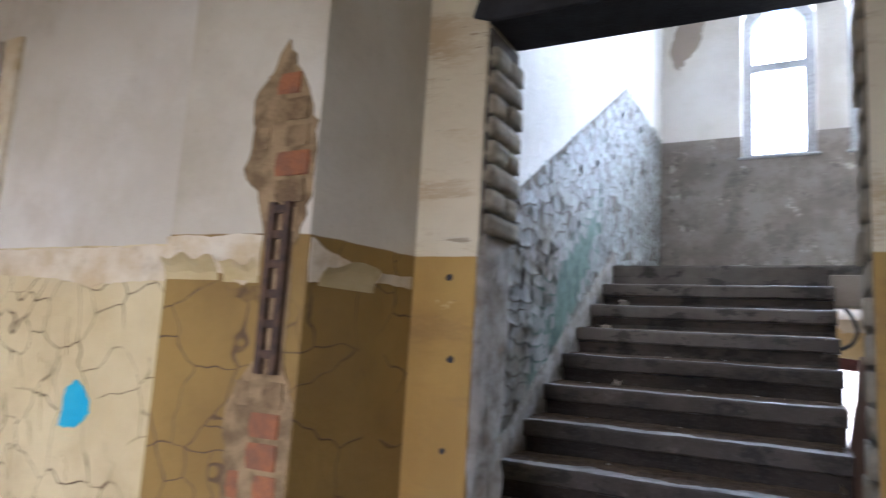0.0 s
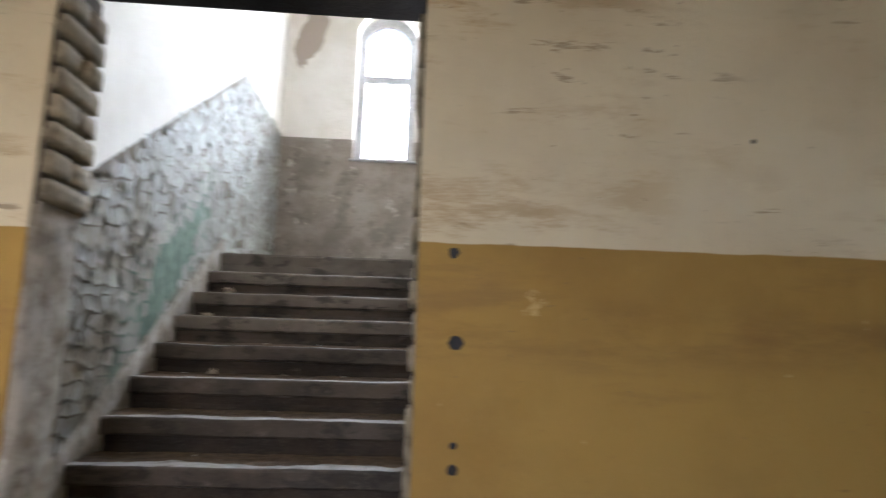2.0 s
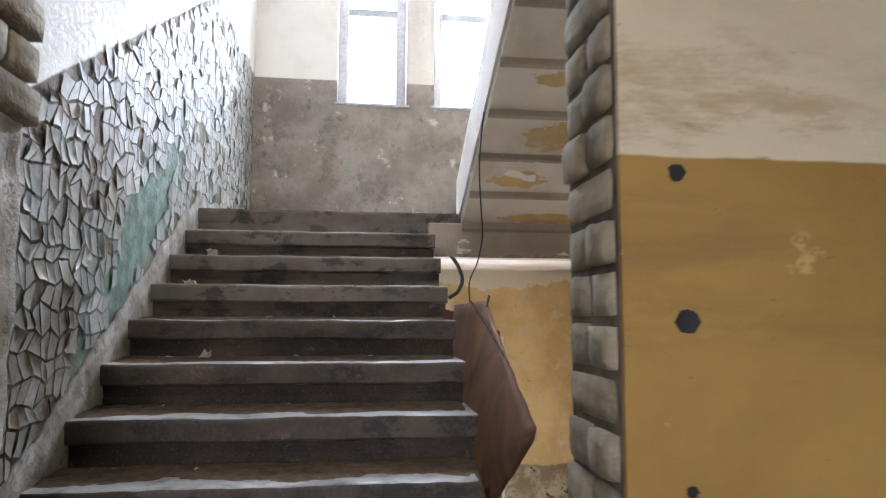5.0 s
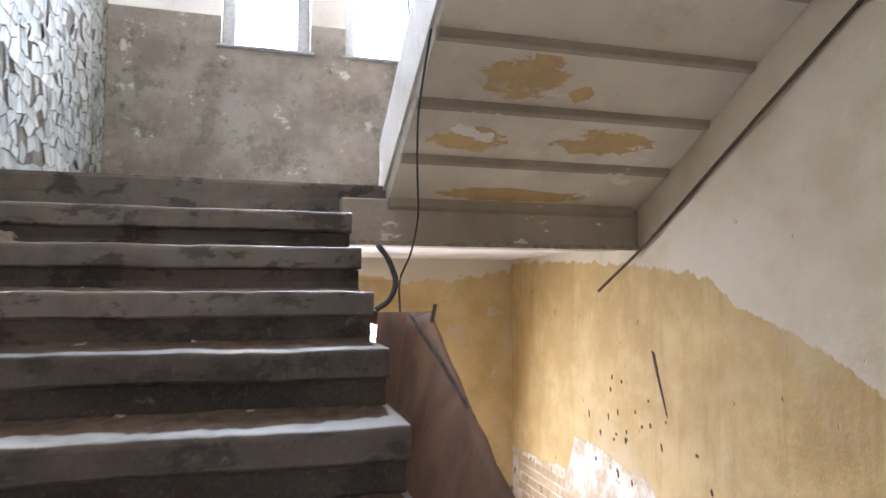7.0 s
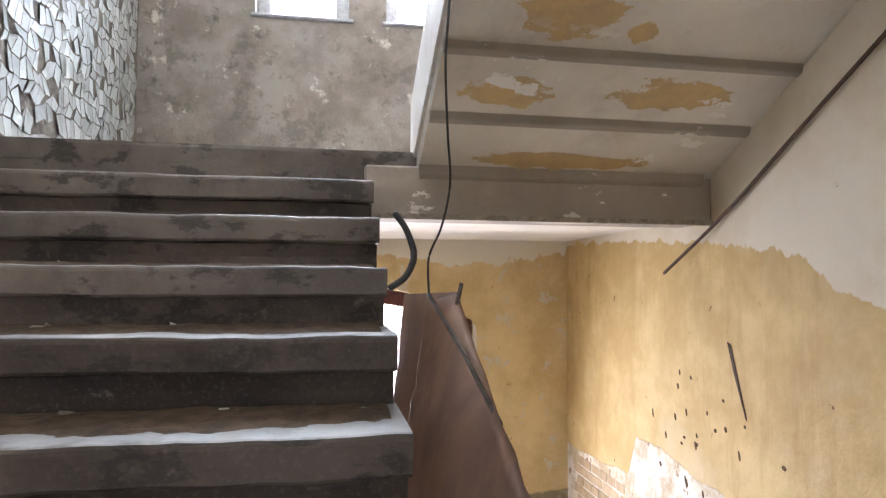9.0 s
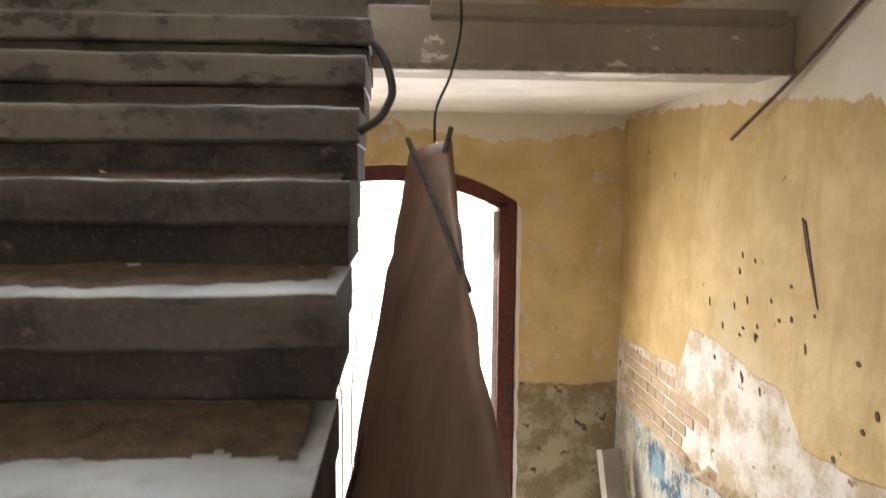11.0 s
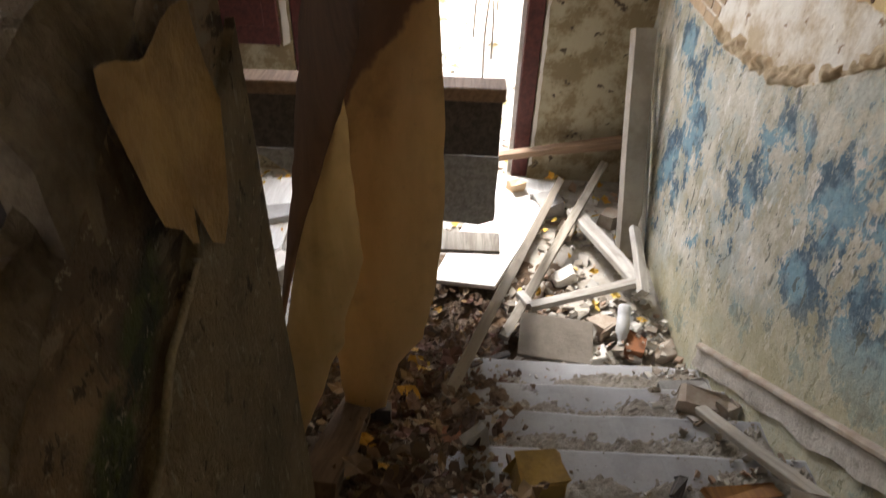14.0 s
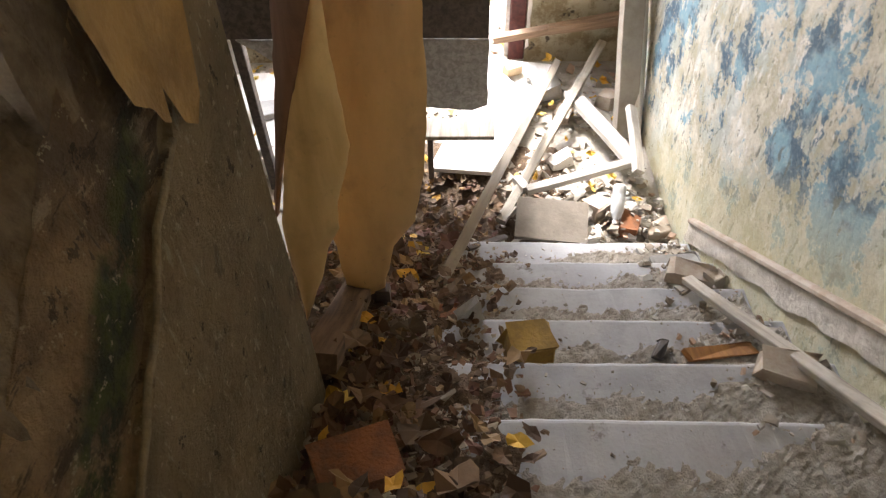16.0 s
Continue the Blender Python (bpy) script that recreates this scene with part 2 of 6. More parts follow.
def mat_right_wall():
    n = Nodes("yard_wall_paint")
    x, y, z = n.xyz()
    ochre = n.mix(n.step(n.noise(2.3, 6, 0.65), 0.36, 0.66), (0.66, 0.50, 0.24), (0.50, 0.35, 0.14))
    ochre = n.mix(n.math("MULTIPLY", n.step(n.noise(1.2, 5, 0.6), 0.55, 0.72), 0.5), ochre, (0.66, 0.56, 0.36))
    runs = n.math("MULTIPLY", n.step(n.noise(3.0, 7, 0.7, n.stretch(1, 2.2, 0.35)), 0.50, 0.66), 0.45)
    ochre = n.mix(runs, ochre, (0.42, 0.28, 0.11))
    pits = n.step(n.noise(17, 3, 0.6, n.stretch(1, 1, 0.7)), 0.70, 0.745)
    ochre = n.mix(pits, ochre, (0.22, 0.13, 0.06))
    cream = n.mix(n.step(n.noise(1.7, 5), 0.4, 0.7), (0.70, 0.64, 0.52), (0.60, 0.52, 0.38))
    # the flaked-off upper coat: its lower rim falls as the wall runs into the hall
    rim = n.course(y, [(-2.9, 0.7), (-1.43, 1.02), (-1.2, 1.16), (-0.75, 1.31), (-0.6, 1.42), (0.0, 1.52), (1.8, 1.6)])
    rim = n.math("ADD", rim, n.math("MULTIPLY", n.math("SUBTRACT", n.noise(7, 5, 0.65, n.stretch(1, 1, 0.4)), 0.5), 0.16))
    c = n.mix(n.step(n.math("SUBTRACT", z, rim), -0.005, 0.006), ochre, cream)
    # bare lime plaster between the ochre and the blue dado
    wig = n.math("MULTIPLY", n.math("SUBTRACT", n.noise(3.6, 6, 0.65), 0.5), 0.5)
    dado = n.math("ADD", n.course(y, [(-2.9, 0.75), (-1.04, 0.36), (-0.76, 0.25), (-0.53, 0.11), (-0.26, -0.06), (0.0, -0.17), (0.49, -0.23), (1.8, -0.2)]), n.math("MULTIPLY", wig, 0.12))
    bare_top = n.math("ADD", n.course(y, [(-2.9, 0.74), (-1.03, 0.38), (-0.51, 0.27), (-0.24, 0.26), (-0.12, 0.42), (0.12, 0.42), (0.42, 0.48), (0.7, 0.47), (0.8, 0.25), (1.14, 0.22), (1.8, 0.19)]), n.math("MULTIPLY", wig, 0.18))
    bare = n.step(n.math("SUBTRACT", bare_top, z), -0.004, 0.006)
    plaster = n.mix(n.step(n.noise(4.0, 6, 0.7), 0.4, 0.62), (0.74, 0.70, 0.62), (0.48, 0.38, 0.24))
    plaster = n.mix(n.step(n.noise(14, 4, 0.6), 0.62, 0.68), plaster, (0.28, 0.18, 0.10))
    c = n.mix(bare, c, plaster)
    # blue dado, flaked down to white and sand
    blotchy = n.stretch(1.0, 1.0, 0.8)
    blue = n.mix(n.step(n.noise(4.5, 6, 0.65), 0.44, 0.56), (0.20, 0.34, 0.41), (0.065, 0.115, 0.16))
    blue = n.mix(n.math("MULTIPLY", n.step(n.noise(30, 5, 0.7), 0.48, 0.64), 0.45), blue, (0.36, 0.44, 0.44))
    bias = 0.0
    for cy, cz, ry, rz in ((0.70, -0.80, 0.34, 0.40), (-0.15, -0.42, 0.16, 0.28), (-0.78, -0.28, 0.30, 0.26), (-1.02, -0.50, 0.34, 0.26), (-0.42, -1.02, 0.20, 0.13), (-0.66, -0.62, 0.20, 0.14), (0.98, -0.40, 0.32, 0.16), (-1.05, 0.08, 0.30, 0.20)):
        u = n.math("DIVIDE", n.math("SUBTRACT", y, cy), ry)
        v = n.math("DIVIDE", n.math("SUBTRACT", z, cz), rz)
        bias = n.math("MAXIMUM", bias, n.math("SUBTRACT", 1.0, n.math("ADD", n.math("MULTIPLY", u, u), n.math("MULTIPLY", v, v))))
    big = n.math("ADD", n.math("MULTIPLY_ADD", n.noise(2.6, 3, 0.5, blotchy), 0.5, n.math("MULTIPLY", n.noise(9.0, 10, 0.80, blotchy), 1.1)), n.math("MULTIPLY", bias, 0.17))
    f1 = n.step(big, 0.888, 0.902)
    sand = n.mix(n.step(n.noise(4.5, 8, 0.75), 0.40, 0.6), (0.61, 0.58, 0.49), (0.40, 0.37, 0.265))
    sand = n.mix(n.math("MULTIPLY", n.step(n.noise(7, 8, 0.75, n.stretch(1, 1.6, 0.7)), 0.56, 0.60), 0.8), sand, (0.72, 0.70, 0.65))
    pale = n.mix(n.math("MULTIPLY", n.step(n.noise(5, 8, 0.78), 0.50, 0.56), 0.55), sand, (0.40, 0.46, 0.44))
    lowc = n.mix(f1, pale, blue)
    nick = n.step(n.noise(20, 5, 0.65, n.stretch(1, 1.5, 0.65)), 0.605, 0.635)
    lowc = n.mix(n.math("MULTIPLY", nick, 0.8), lowc, (0.11, 0.12, 0.10))
    rub = n.step(n.noise(55, 4, 0.7, n.stretch(1, 1.3, 0.6)), 0.60, 0.66)
    lowc = n.mix(n.math("MULTIPLY", rub, 0.45), lowc, (0.30, 0.31, 0.27))
    foot = n.math("SUBTRACT", n.math("MULTIPLY_ADD", y, -0.586, -1.35), z)
    lowc = n.mix(n.math("MULTIPLY", n.step(foot, -0.35, -0.02), 0.55), lowc, (0.46, 0.42, 0.25))
    lowc = n.mix(n.math("MULTIPLY", n.step(n.noise(0.9, 4), 0.56, 0.68), 0.3), lowc, pale)
    below = n.step(n.math("SUBTRACT", dado, z), -0.004, 0.006)
    c = n.mix(below, c, lowc)
    h = n.math("ADD", n.math("MULTIPLY", n.noise(26, 6, 0.7), n.math("MULTIPLY_ADD", below, 0.8, 0.35)), n.math("MULTIPLY", f1, n.math("MULTIPLY", below, 2.6)))
    h = n.math("SUBTRACT", h, n.math("MULTIPLY", n.math("MAXIMUM", pits, n.math("MULTIPLY", nick, below)), 2.6))
    h = n.math("ADD", h, n.math("MULTIPLY", n.noise(6, 5, 0.6), 1.6))
    h = n.math("SUBTRACT", h, n.math("MULTIPLY", bare, 1.2))
    return n.done(c, 0.74, h, 0.55, 0.014)


def mat_door_wall():
    n = Nodes("door_wall_paint")
    x, y, z = n.xyz()
    och = n.mix(n.step(n.noise(2.5, 6, 0.65), 0.36, 0.66), (0.72, 0.57, 0.31), (0.57, 0.42, 0.20))
    och = n.mix(n.step(n.noise(7, 5, 0.7), 0.60, 0.64), och, (0.62, 0.56, 0.44))
    och = n.mix(n.step(n.noise(12, 4), 0.66, 0.71), och, (0.22, 0.14, 0.07))
    white = n.mix(n.step(n.noise(2, 5), 0.4, 0.7), (0.76, 0.72, 0.62), (0.62, 0.55, 0.42))
    wig = n.math("MULTIPLY", n.math("SUBTRACT", n.noise(2.6, 5, 0.6), 0.5), 0.4)
    c = n.mix(n.step(n.math("SUBTRACT", z, n.math("ADD", 1.5, wig)), -0.01, 0.01), och, white)
    low = n.mix(n.step(n.noise(5, 7, 0.75), 0.42, 0.58), (0.42, 0.37, 0.26), (0.24, 0.19, 0.11))
    low = n.mix(n.step(n.noise(13, 5), 0.62, 0.67), low, (0.09, 0.07, 0.05))
    c = n.mix(n.step(n.math("SUBTRACT", -0.12, n.math("ADD", z, n.math("MULTIPLY", wig, 0.3))), -0.01, 0.01), c, low)
    h = n.math("ADD", n.noise(30, 6, 0.7), n.math("MULTIPLY", n.noise(8, 5), 1.5))
    return n.done(c, 0.82, h, 0.45, 0.014)


def mat_flank():
    n = Nodes("flank_plaster")
    x, y, z = n.xyz()
    wob = n.math("MULTIPLY", n.math("SUBTRACT", n.noise(5, 6, 0.65), 0.5), 0.12)
    # height over the broken edge of the render, which runs down with the flight
    over = n.math("ADD", n.math("SUBTRACT", z, n.math("MULTIPLY_ADD", y, 0.66, 1.565)), wob)
    olive = n.mix(n.step(n.noise(3, 6, 0.65), 0.38, 0.66), (0.31, 0.245, 0.15), (0.19, 0.152, 0.092))
    olive = n.mix(n.step(n.noise(9, 6, 0.72, n.stretch(1, 1, 0.3)), 0.62, 0.68), olive, (0.40, 0.35, 0.24))
    olive = n.mix(n.math("MULTIPLY", n.step(n.noise(30, 4, 0.7, n.stretch(1, 1.6, 0.35)), 0.60, 0.64), 0.7), olive, (0.40, 0.37, 0.27))
    earth = n.mix(n.step(n.noise(3.4, 6, 0.7), 0.40, 0.62), (0.40, 0.285, 0.165), (0.16, 0.112, 0.072))
    earth = n.mix(n.math("MULTIPLY", n.step(n.noise(6, 7, 0.75, n.stretch(1, 0.6, 2.2)), 0.55, 0.60), 0.8), earth, (0.045, 0.034, 0.025))
    earth = n.mix(n.math("MULTIPLY", n.step(n.noise(5, 7, 0.75, n.stretch(1, 0.8, 1.6)), 0.60, 0.64), 0.8), earth, (0.42, 0.34, 0.23))
    c = n.mix(n.step(over, -0.004, 0.006), olive, earth)
    band = n.math("SUBTRACT", 1.0, n.step(n.math("ABSOLUTE", n.math("SUBTRACT", over, 0.085)), 0.03, 0.075))
    mould = n.math("MULTIPLY", n.math("MULTIPLY", band, n.math("SUBTRACT", 1.0, n.step(y, -1.92, -1.84))), n.step(n.noise(7, 6, 0.72), 0.36, 0.48))
    c = n.mix(mould, c, n.mix(n.step(n.noise(18, 5), 0.45, 0.6), (0.040, 0.050, 0.034), (0.085, 0.11, 0.04)))
    c = n.mix(n.math("MULTIPLY", n.step(n.noise(14, 5), 0.6, 0.68), 0.5), c, (0.06, 0.045, 0.03))
    c = n.mix(n.math("MULTIPLY", n.step(n.noise(46, 5, 0.7), 0.61, 0.65), 0.8), c, (0.46, 0.40, 0.28))
    c = n.mix(n.math("MULTIPLY", n.step(n.noise(24, 6, 0.75, n.stretch(1, 1, 0.6)), 0.61, 0.64), 0.8), c, (0.035, 0.028, 0.02))
    h = n.math("ADD", n.noise(50, 6, 0.75), n.math("MULTIPLY", n.noise(7, 8, 0.72), 3.0))
    h = n.math("ADD", h, n.math("MULTIPLY", n.noise(18, 6, 0.7), 1.2))
    return n.done(c, 0.8, h, 0.9, 0.03)


def mat_soffit(name="flight_soffit_paint", ca=(0.72, 0.69, 0.63), cb=(0.58, 0.54, 0.47)):
    n = Nodes(name)
    x, y, z = n.xyz()
    c = n.mix(n.step(n.noise(1.6, 5), 0.35, 0.7), ca, cb)
    jag = n.math("MULTIPLY", n.math("SUBTRACT", n.noise(7, 8, 0.72, n.stretch(0.7, 1.3, 1.3)), 0.5), 5.5)
    peel = 0.0
    for px, py, rx, ry in ((0.60, -0.79, 0.17, 0.10), (0.86, -0.73, 0.05, 0.045), (1.06, -0.49, 0.24, 0.07), (0.78, -0.13, 0.36, 0.045), (0.48, -0.47, 0.17, 0.06), (0.55, -1.15, 0.2, 0.05), (1.0, -1.5, 0.2, 0.08)):
        u = n.math("DIVIDE", n.math("SUBTRACT", x, px), rx)
        v = n.math("DIVIDE", n.math("SUBTRACT", y, py), ry)
        rad = n.math("ADD", n.math("ADD", n.math("MULTIPLY", u, u), n.math("MULTIPLY", v, v)), jag)
        peel = n.math("MAXIMUM", peel, n.math("SUBTRACT", 1.0, n.step(rad, 0.86, 0.94)))
    c = n.mix(peel, c, n.mix(n.step(n.noise(6, 5), 0.4, 0.6), (0.58, 0.42, 0.20), (0.48, 0.36, 0.20)))
    white = n.math("MULTIPLY", n.step(n.noise(4.2, 7, 0.7, n.stretch(0.7, 1.3, 1.3)), 0.60, 0.62), n.math("SUBTRACT", 1.0, n.step(n.math("ABSOLUTE", n.math("ADD", y, 0.3)), 0.3, 0.5)))
    c = n.mix(white, c, (0.78, 0.76, 0.72))
    c = grime(n, c, (0.26, 0.20, 0.15), 0.45)
    h = n.math("SUBTRACT", n.noise(40, 5), n.math("MULTIPLY", n.math("MAXIMUM", peel, white), 1.2))
    return n.done(c, 0.8, h, 0.4, 0.012)


def mat_step(name="stair_stone", a=(0.155, 0.132, 0.115), b=(0.085, 0.070, 0.060), rough=0.45, worn=0.75, blots=0.72):
    n = Nodes(name)
    c = n.mix(n.step(n.noise(3.0, 6, 0.65), 0.38, 0.66), a, b)
    blot = n.step(n.noise(7, 7, 0.65, n.stretch(0.7, 1, 1.3)), 0.52, 0.58)
    c = n.mix(n.math("MULTIPLY", blot, blots), c, (0.020, 0.017, 0.015))
    c = n.mix(n.step(n.noise(6.5, 6, 0.7), 0.62, 0.70), c, (0.12, 0.10, 0.085))
    fine = n.noise(90, 3)
    c = n.mix(n.math("MULTIPLY", n.step(fine, 0.5, 0.75), 0.2), c, (0.20, 0.18, 0.16))
    # Upward faces are lightened for window sheen on the treads, mixed in as dust.
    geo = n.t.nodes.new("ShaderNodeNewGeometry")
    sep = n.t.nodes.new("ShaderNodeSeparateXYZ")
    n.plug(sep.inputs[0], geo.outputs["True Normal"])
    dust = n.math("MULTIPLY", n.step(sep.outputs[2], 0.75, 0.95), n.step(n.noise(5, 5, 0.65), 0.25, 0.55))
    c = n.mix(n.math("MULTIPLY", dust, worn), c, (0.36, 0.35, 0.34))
    r = n.math("ADD", rough, n.math("MULTIPLY", n.noise(8), 0.3))
    h = n.math("ADD", fine, n.math("MULTIPLY", n.noise(10, 4), 1.5))
    return n.done(c, r, h, 0.2, 0.004, spec=0.5)


def mat_wood(name, a, b, rough=0.7, along=(14, 1.2, 14)):
    n = Nodes(name)
    tex = n.t.nodes.new("ShaderNodeTexCoord")
    m = n.put("ShaderNodeMapping")
    n.plug(m.inputs["Vector"], tex.outputs["Object"])
    m.inputs["Scale"].default_value = along
    g = n.noise(2.4, 6, 0.65, m.outputs[0], 0.6)
    c = n.mix(n.step(g, 0.35, 0.66), a, b)
    c = grime(n, c, tuple(v * 0.35 for v in b), 0.5, 3.5)
    h = n.math("ADD", g, n.math("MULTIPLY", n.noise(60, 3), 0.3))
    return n.done(c, rough, h, 0.35, 0.006)


def mat_plain(name, a, b, rough=0.7, scale=6.0, metal=0.0, spec=0.3, bump=0.25):
    n = Nodes(name)
    info = n.t.nodes.new("ShaderNodeObjectInfo")
    c = n.mix(n.step(n.noise(scale, 5, 0.65), 0.36, 0.66), a, b)
    c = n.mix(n.math("MULTIPLY", info.outputs["Random"], 0.35), c, tuple(v * 0.5 for v in b))
    h = n.math("ADD", n.noise(scale * 8, 4), n.noise(scale, 3))
    return n.done(c, rough, h, bump, 0.008, metal, spec)


def mat_stuff(name, cols, rough=0.8):
    """Colour varies from piece to piece of one joined heap."""
    n = Nodes(name)
    ramp = n.t.nodes.new("ShaderNodeValToRGB")
    ramp.color_ramp.interpolation = "CONSTANT"
    e = ramp.color_ramp.elements
    while len(e) < len(cols):
        e.new(0.5)
    for i, c in enumerate(cols):
        e[i].position = i / len(cols)
        e[i].color = (*c, 1)
    n.plug(ramp.inputs[0], n.island)
    c = grime(n, ramp.outputs[0], (0.05, 0.04, 0.03), 0.4, 9)
    return n.done(c, rough, n.noise(50, 4), 0.3, 0.006)


def mat_flake():
    n = Nodes("paint_flake")
    x, y, z = n.xyz()
    ramp = n.t.nodes.new("ShaderNodeValToRGB")
    ramp.color_ramp.elements[0].color = (0.25, 0.26, 0.24, 1)
    ramp.color_ramp.elements[1].color = (0.40, 0.40, 0.385, 1)
    n.plug(ramp.inputs[0], n.island)
    rust = n.math("MULTIPLY", n.step(n.noise(2.2, 6, 0.65), 0.38, 0.56), n.math("SUBTRACT", 1.0, n.step(y, -1.9, -0.7)))
    c = n.mix(n.math("MULTIPLY", rust, 0.8), ramp.outputs[0], (0.20, 0.165, 0.115))
    c = grime(n, c, (0.08, 0.065, 0.05), 0.45, 6)
    return n.done(c, 0.6, n.noise(60, 4), 0.3, 0.005)


def mat_glass():
    n = Nodes("window_glass")
    n.bsdf.inputs["Base Color"].default_value = (0.95, 0.97, 0.97, 1)
    n.bsdf.inputs["Roughness"].default_value = 0.12
    n.bsdf.inputs["Transmission Weight"].default_value = 1.0
    n.bsdf.inputs["IOR"].default_value = 1.1
    return n.mat


M = dict(
    # The recess copy of the hall paint is lightened for cool daylight on it.
    hall=mat_hall(), crackle=mat_hall_crackle(), daylit=mat_hall_crackle("hall_daylit_paint", (0.60, 0.52, 0.32), (0.50, 0.41, 0.23), (0.64, 0.62, 0.57), (0.50, 0.47, 0.40)), back=mat_back_wall(), left=mat_left_wall(), right=mat_right_wall(),
    # The ribs' darker copy of the soffit paint carries their shade.
    door_wall=mat_door_wall(), soffit=mat_soffit(), beam_paint=mat_soffit("beam_paint", (0.46, 0.41, 0.36), (0.33, 0.285, 0.245)), rib_shaded_paint=mat_soffit("rib_shaded_paint", (0.40, 0.36, 0.31), (0.29, 0.255, 0.22)), step=mat_step(), glass=mat_glass(),
    # Riser colour is darkened for the shade under the overhanging nosing.
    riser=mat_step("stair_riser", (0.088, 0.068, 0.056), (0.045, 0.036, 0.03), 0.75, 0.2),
    # Copies for the lower steps: grime, plus dim hall light put into the colour.
    step_dirt_shade=mat_step("grimy_shaded_stair_stone", (0.080, 0.064, 0.052), (0.042, 0.033, 0.027), 0.6, 0.7),
    riser_dirt_shade=mat_step("grimy_shaded_stair_riser", (0.048, 0.035, 0.027), (0.024, 0.018, 0.015), 0.8, 0.2),
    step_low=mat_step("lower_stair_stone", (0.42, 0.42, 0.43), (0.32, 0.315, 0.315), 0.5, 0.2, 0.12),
    flank=mat_flank(),
    white=mat_plaster("white_plaster", (0.78, 0.76, 0.72), (0.66, 0.62, 0.56), (0.4, 0.34, 0.26), 0.3),
    crumbled=mat_plaster("crumbled_mortar", (0.21, 0.165, 0.11), (0.075, 0.056, 0.038), (0.03, 0.023, 0.017), 0.6, 8, bump=0.9),
    strip=mat_plaster("string_plaster", (0.36, 0.34, 0.31), (0.17, 0.145, 0.115), (0.05, 0.042, 0.034), 0.75, 7, bump=0.7),
    reveal=mat_plaster("reveal_plaster", (0.50, 0.485, 0.45), (0.27, 0.24, 0.195), (0.10, 0.08, 0.06), 0.75, 8, bump=0.8),
    cement=mat_plaster("grey_cement", (0.44, 0.43, 0.41), (0.32, 0.31, 0.29), (0.14, 0.13, 0.12), 0.4, 4),
    concrete=mat_plaster("floor_screed", (0.30, 0.28, 0.25), (0.20, 0.18, 0.15), (0.08, 0.07, 0.06), 0.5, 3),
    dirt_floor=mat_plaster("dirt_floor", (0.42, 0.39, 0.34), (0.26, 0.23, 0.19), (0.09, 0.07, 0.055), 0.5, 5),
    brick_grey=mat_plain("whitewashed_brick", (0.40, 0.355, 0.265), (0.235, 0.20, 0.14), 0.92, 9, bump=0.7),
    brick_red=mat_plain("bare_brick", (0.33, 0.13, 0.055), (0.20, 0.10, 0.06), 0.9, 14, bump=0.6),
    brick_brown=mat_plain("brown_brick", (0.33, 0.23, 0.12), (0.16, 0.105, 0.055), 0.9, 14, bump=0.6),
    mortar=mat_plain("old_mortar", (0.17, 0.145, 0.115), (0.09, 0.075, 0.06), 0.95, 20),
    black=mat_plain("blackened_steel", (0.035, 0.035, 0.04), (0.02, 0.02, 0.022), 0.6, 10, 0.3),
    maroon=mat_wood("maroon_paint", (0.12, 0.035, 0.03), (0.07, 0.022, 0.02), 0.55),
    frame_wood=mat_wood("grey_white_frame", (0.40, 0.40, 0.40), (0.30, 0.30, 0.30), 0.6),
    white_wood=mat_wood("white_paint_wood", (0.76, 0.75, 0.72), (0.62, 0.60, 0.56), 0.5),
    grey_wood=mat_wood("weathered_wood", (0.40, 0.36, 0.30), (0.24, 0.21, 0.17), 0.8),
    chipped_wood=mat_wood("chipped_paint_wood", (0.54, 0.52, 0.48), (0.36, 0.33, 0.29), 0.7),
    dark_wood=mat_wood("dark_wood", (0.12, 0.10, 0.085), (0.06, 0.05, 0.045), 0.6),
    fibre=mat_wood("fibreboard", (0.74, 0.54, 0.26), (0.62, 0.43, 0.19), 0.6, (3, 3, 0.5)),
    fibre_back=mat_wood("fibreboard_back", (0.25, 0.145, 0.095), (0.17, 0.10, 0.068), 0.65, (3, 3, 0.5)),
    rubber=mat_plain("cable_rubber", (0.06, 0.06, 0.06), (0.035, 0.035, 0.035), 0.6, 20),
)


# ---------------------------------------------------------------- mesh helpers
def box(bm, x0, x1, y0, y1, z0, z1):
    v = [bm.verts.new(p) for p in ((x0, y0, z0), (x1, y0, z0), (x1, y1, z0), (x0, y1, z0),
                                   (x0, y0, z1), (x1, y0, z1), (x1, y1, z1), (x0, y1, z1))]
    for f in ((3, 2, 1, 0), (4, 5, 6, 7), (0, 1, 5, 4), (1, 2, 6, 5), (2, 3, 7, 6), (3, 0, 4, 7)):
        bm.faces.new([v[i] for i in f])
    return v


def prism(bm, outline, a, b, axis="y"):
    """A flat outline, swept from a to b along the axis. Outlines are (x, z) along y, (y, z) along x, (x, y) along z."""
    def at(p, d):
        return {"y": (p[0], d, p[1]), "x": (d, p[0], p[1]), "z": (p[0], p[1], d)}[axis]
    lo = [bm.verts.new(at(p, a)) for p in outline]
    hi = [bm.verts.new(at(p, b)) for p in outline]
    bm.faces.new(lo)
    bm.faces.new(hi[::-1])
    for i in range(len(lo)):
        j = (i + 1) % len(lo)
        bm.faces.new((lo[i], hi[i], hi[j], lo[j]))


def mesh(name, bm, material, smooth=False):
    bmesh.ops.recalc_face_normals(bm, faces=bm.faces[:])
    me = bpy.data.meshes.new(name)
    bm.to_mesh(me)
    bm.free()
    for m in material if isinstance(material, (list, tuple)) else [material]:
        me.materials.append(m)
    if smooth:
        me.polygons.foreach_set("use_smooth", [True] * len(me.polygons))
    return me


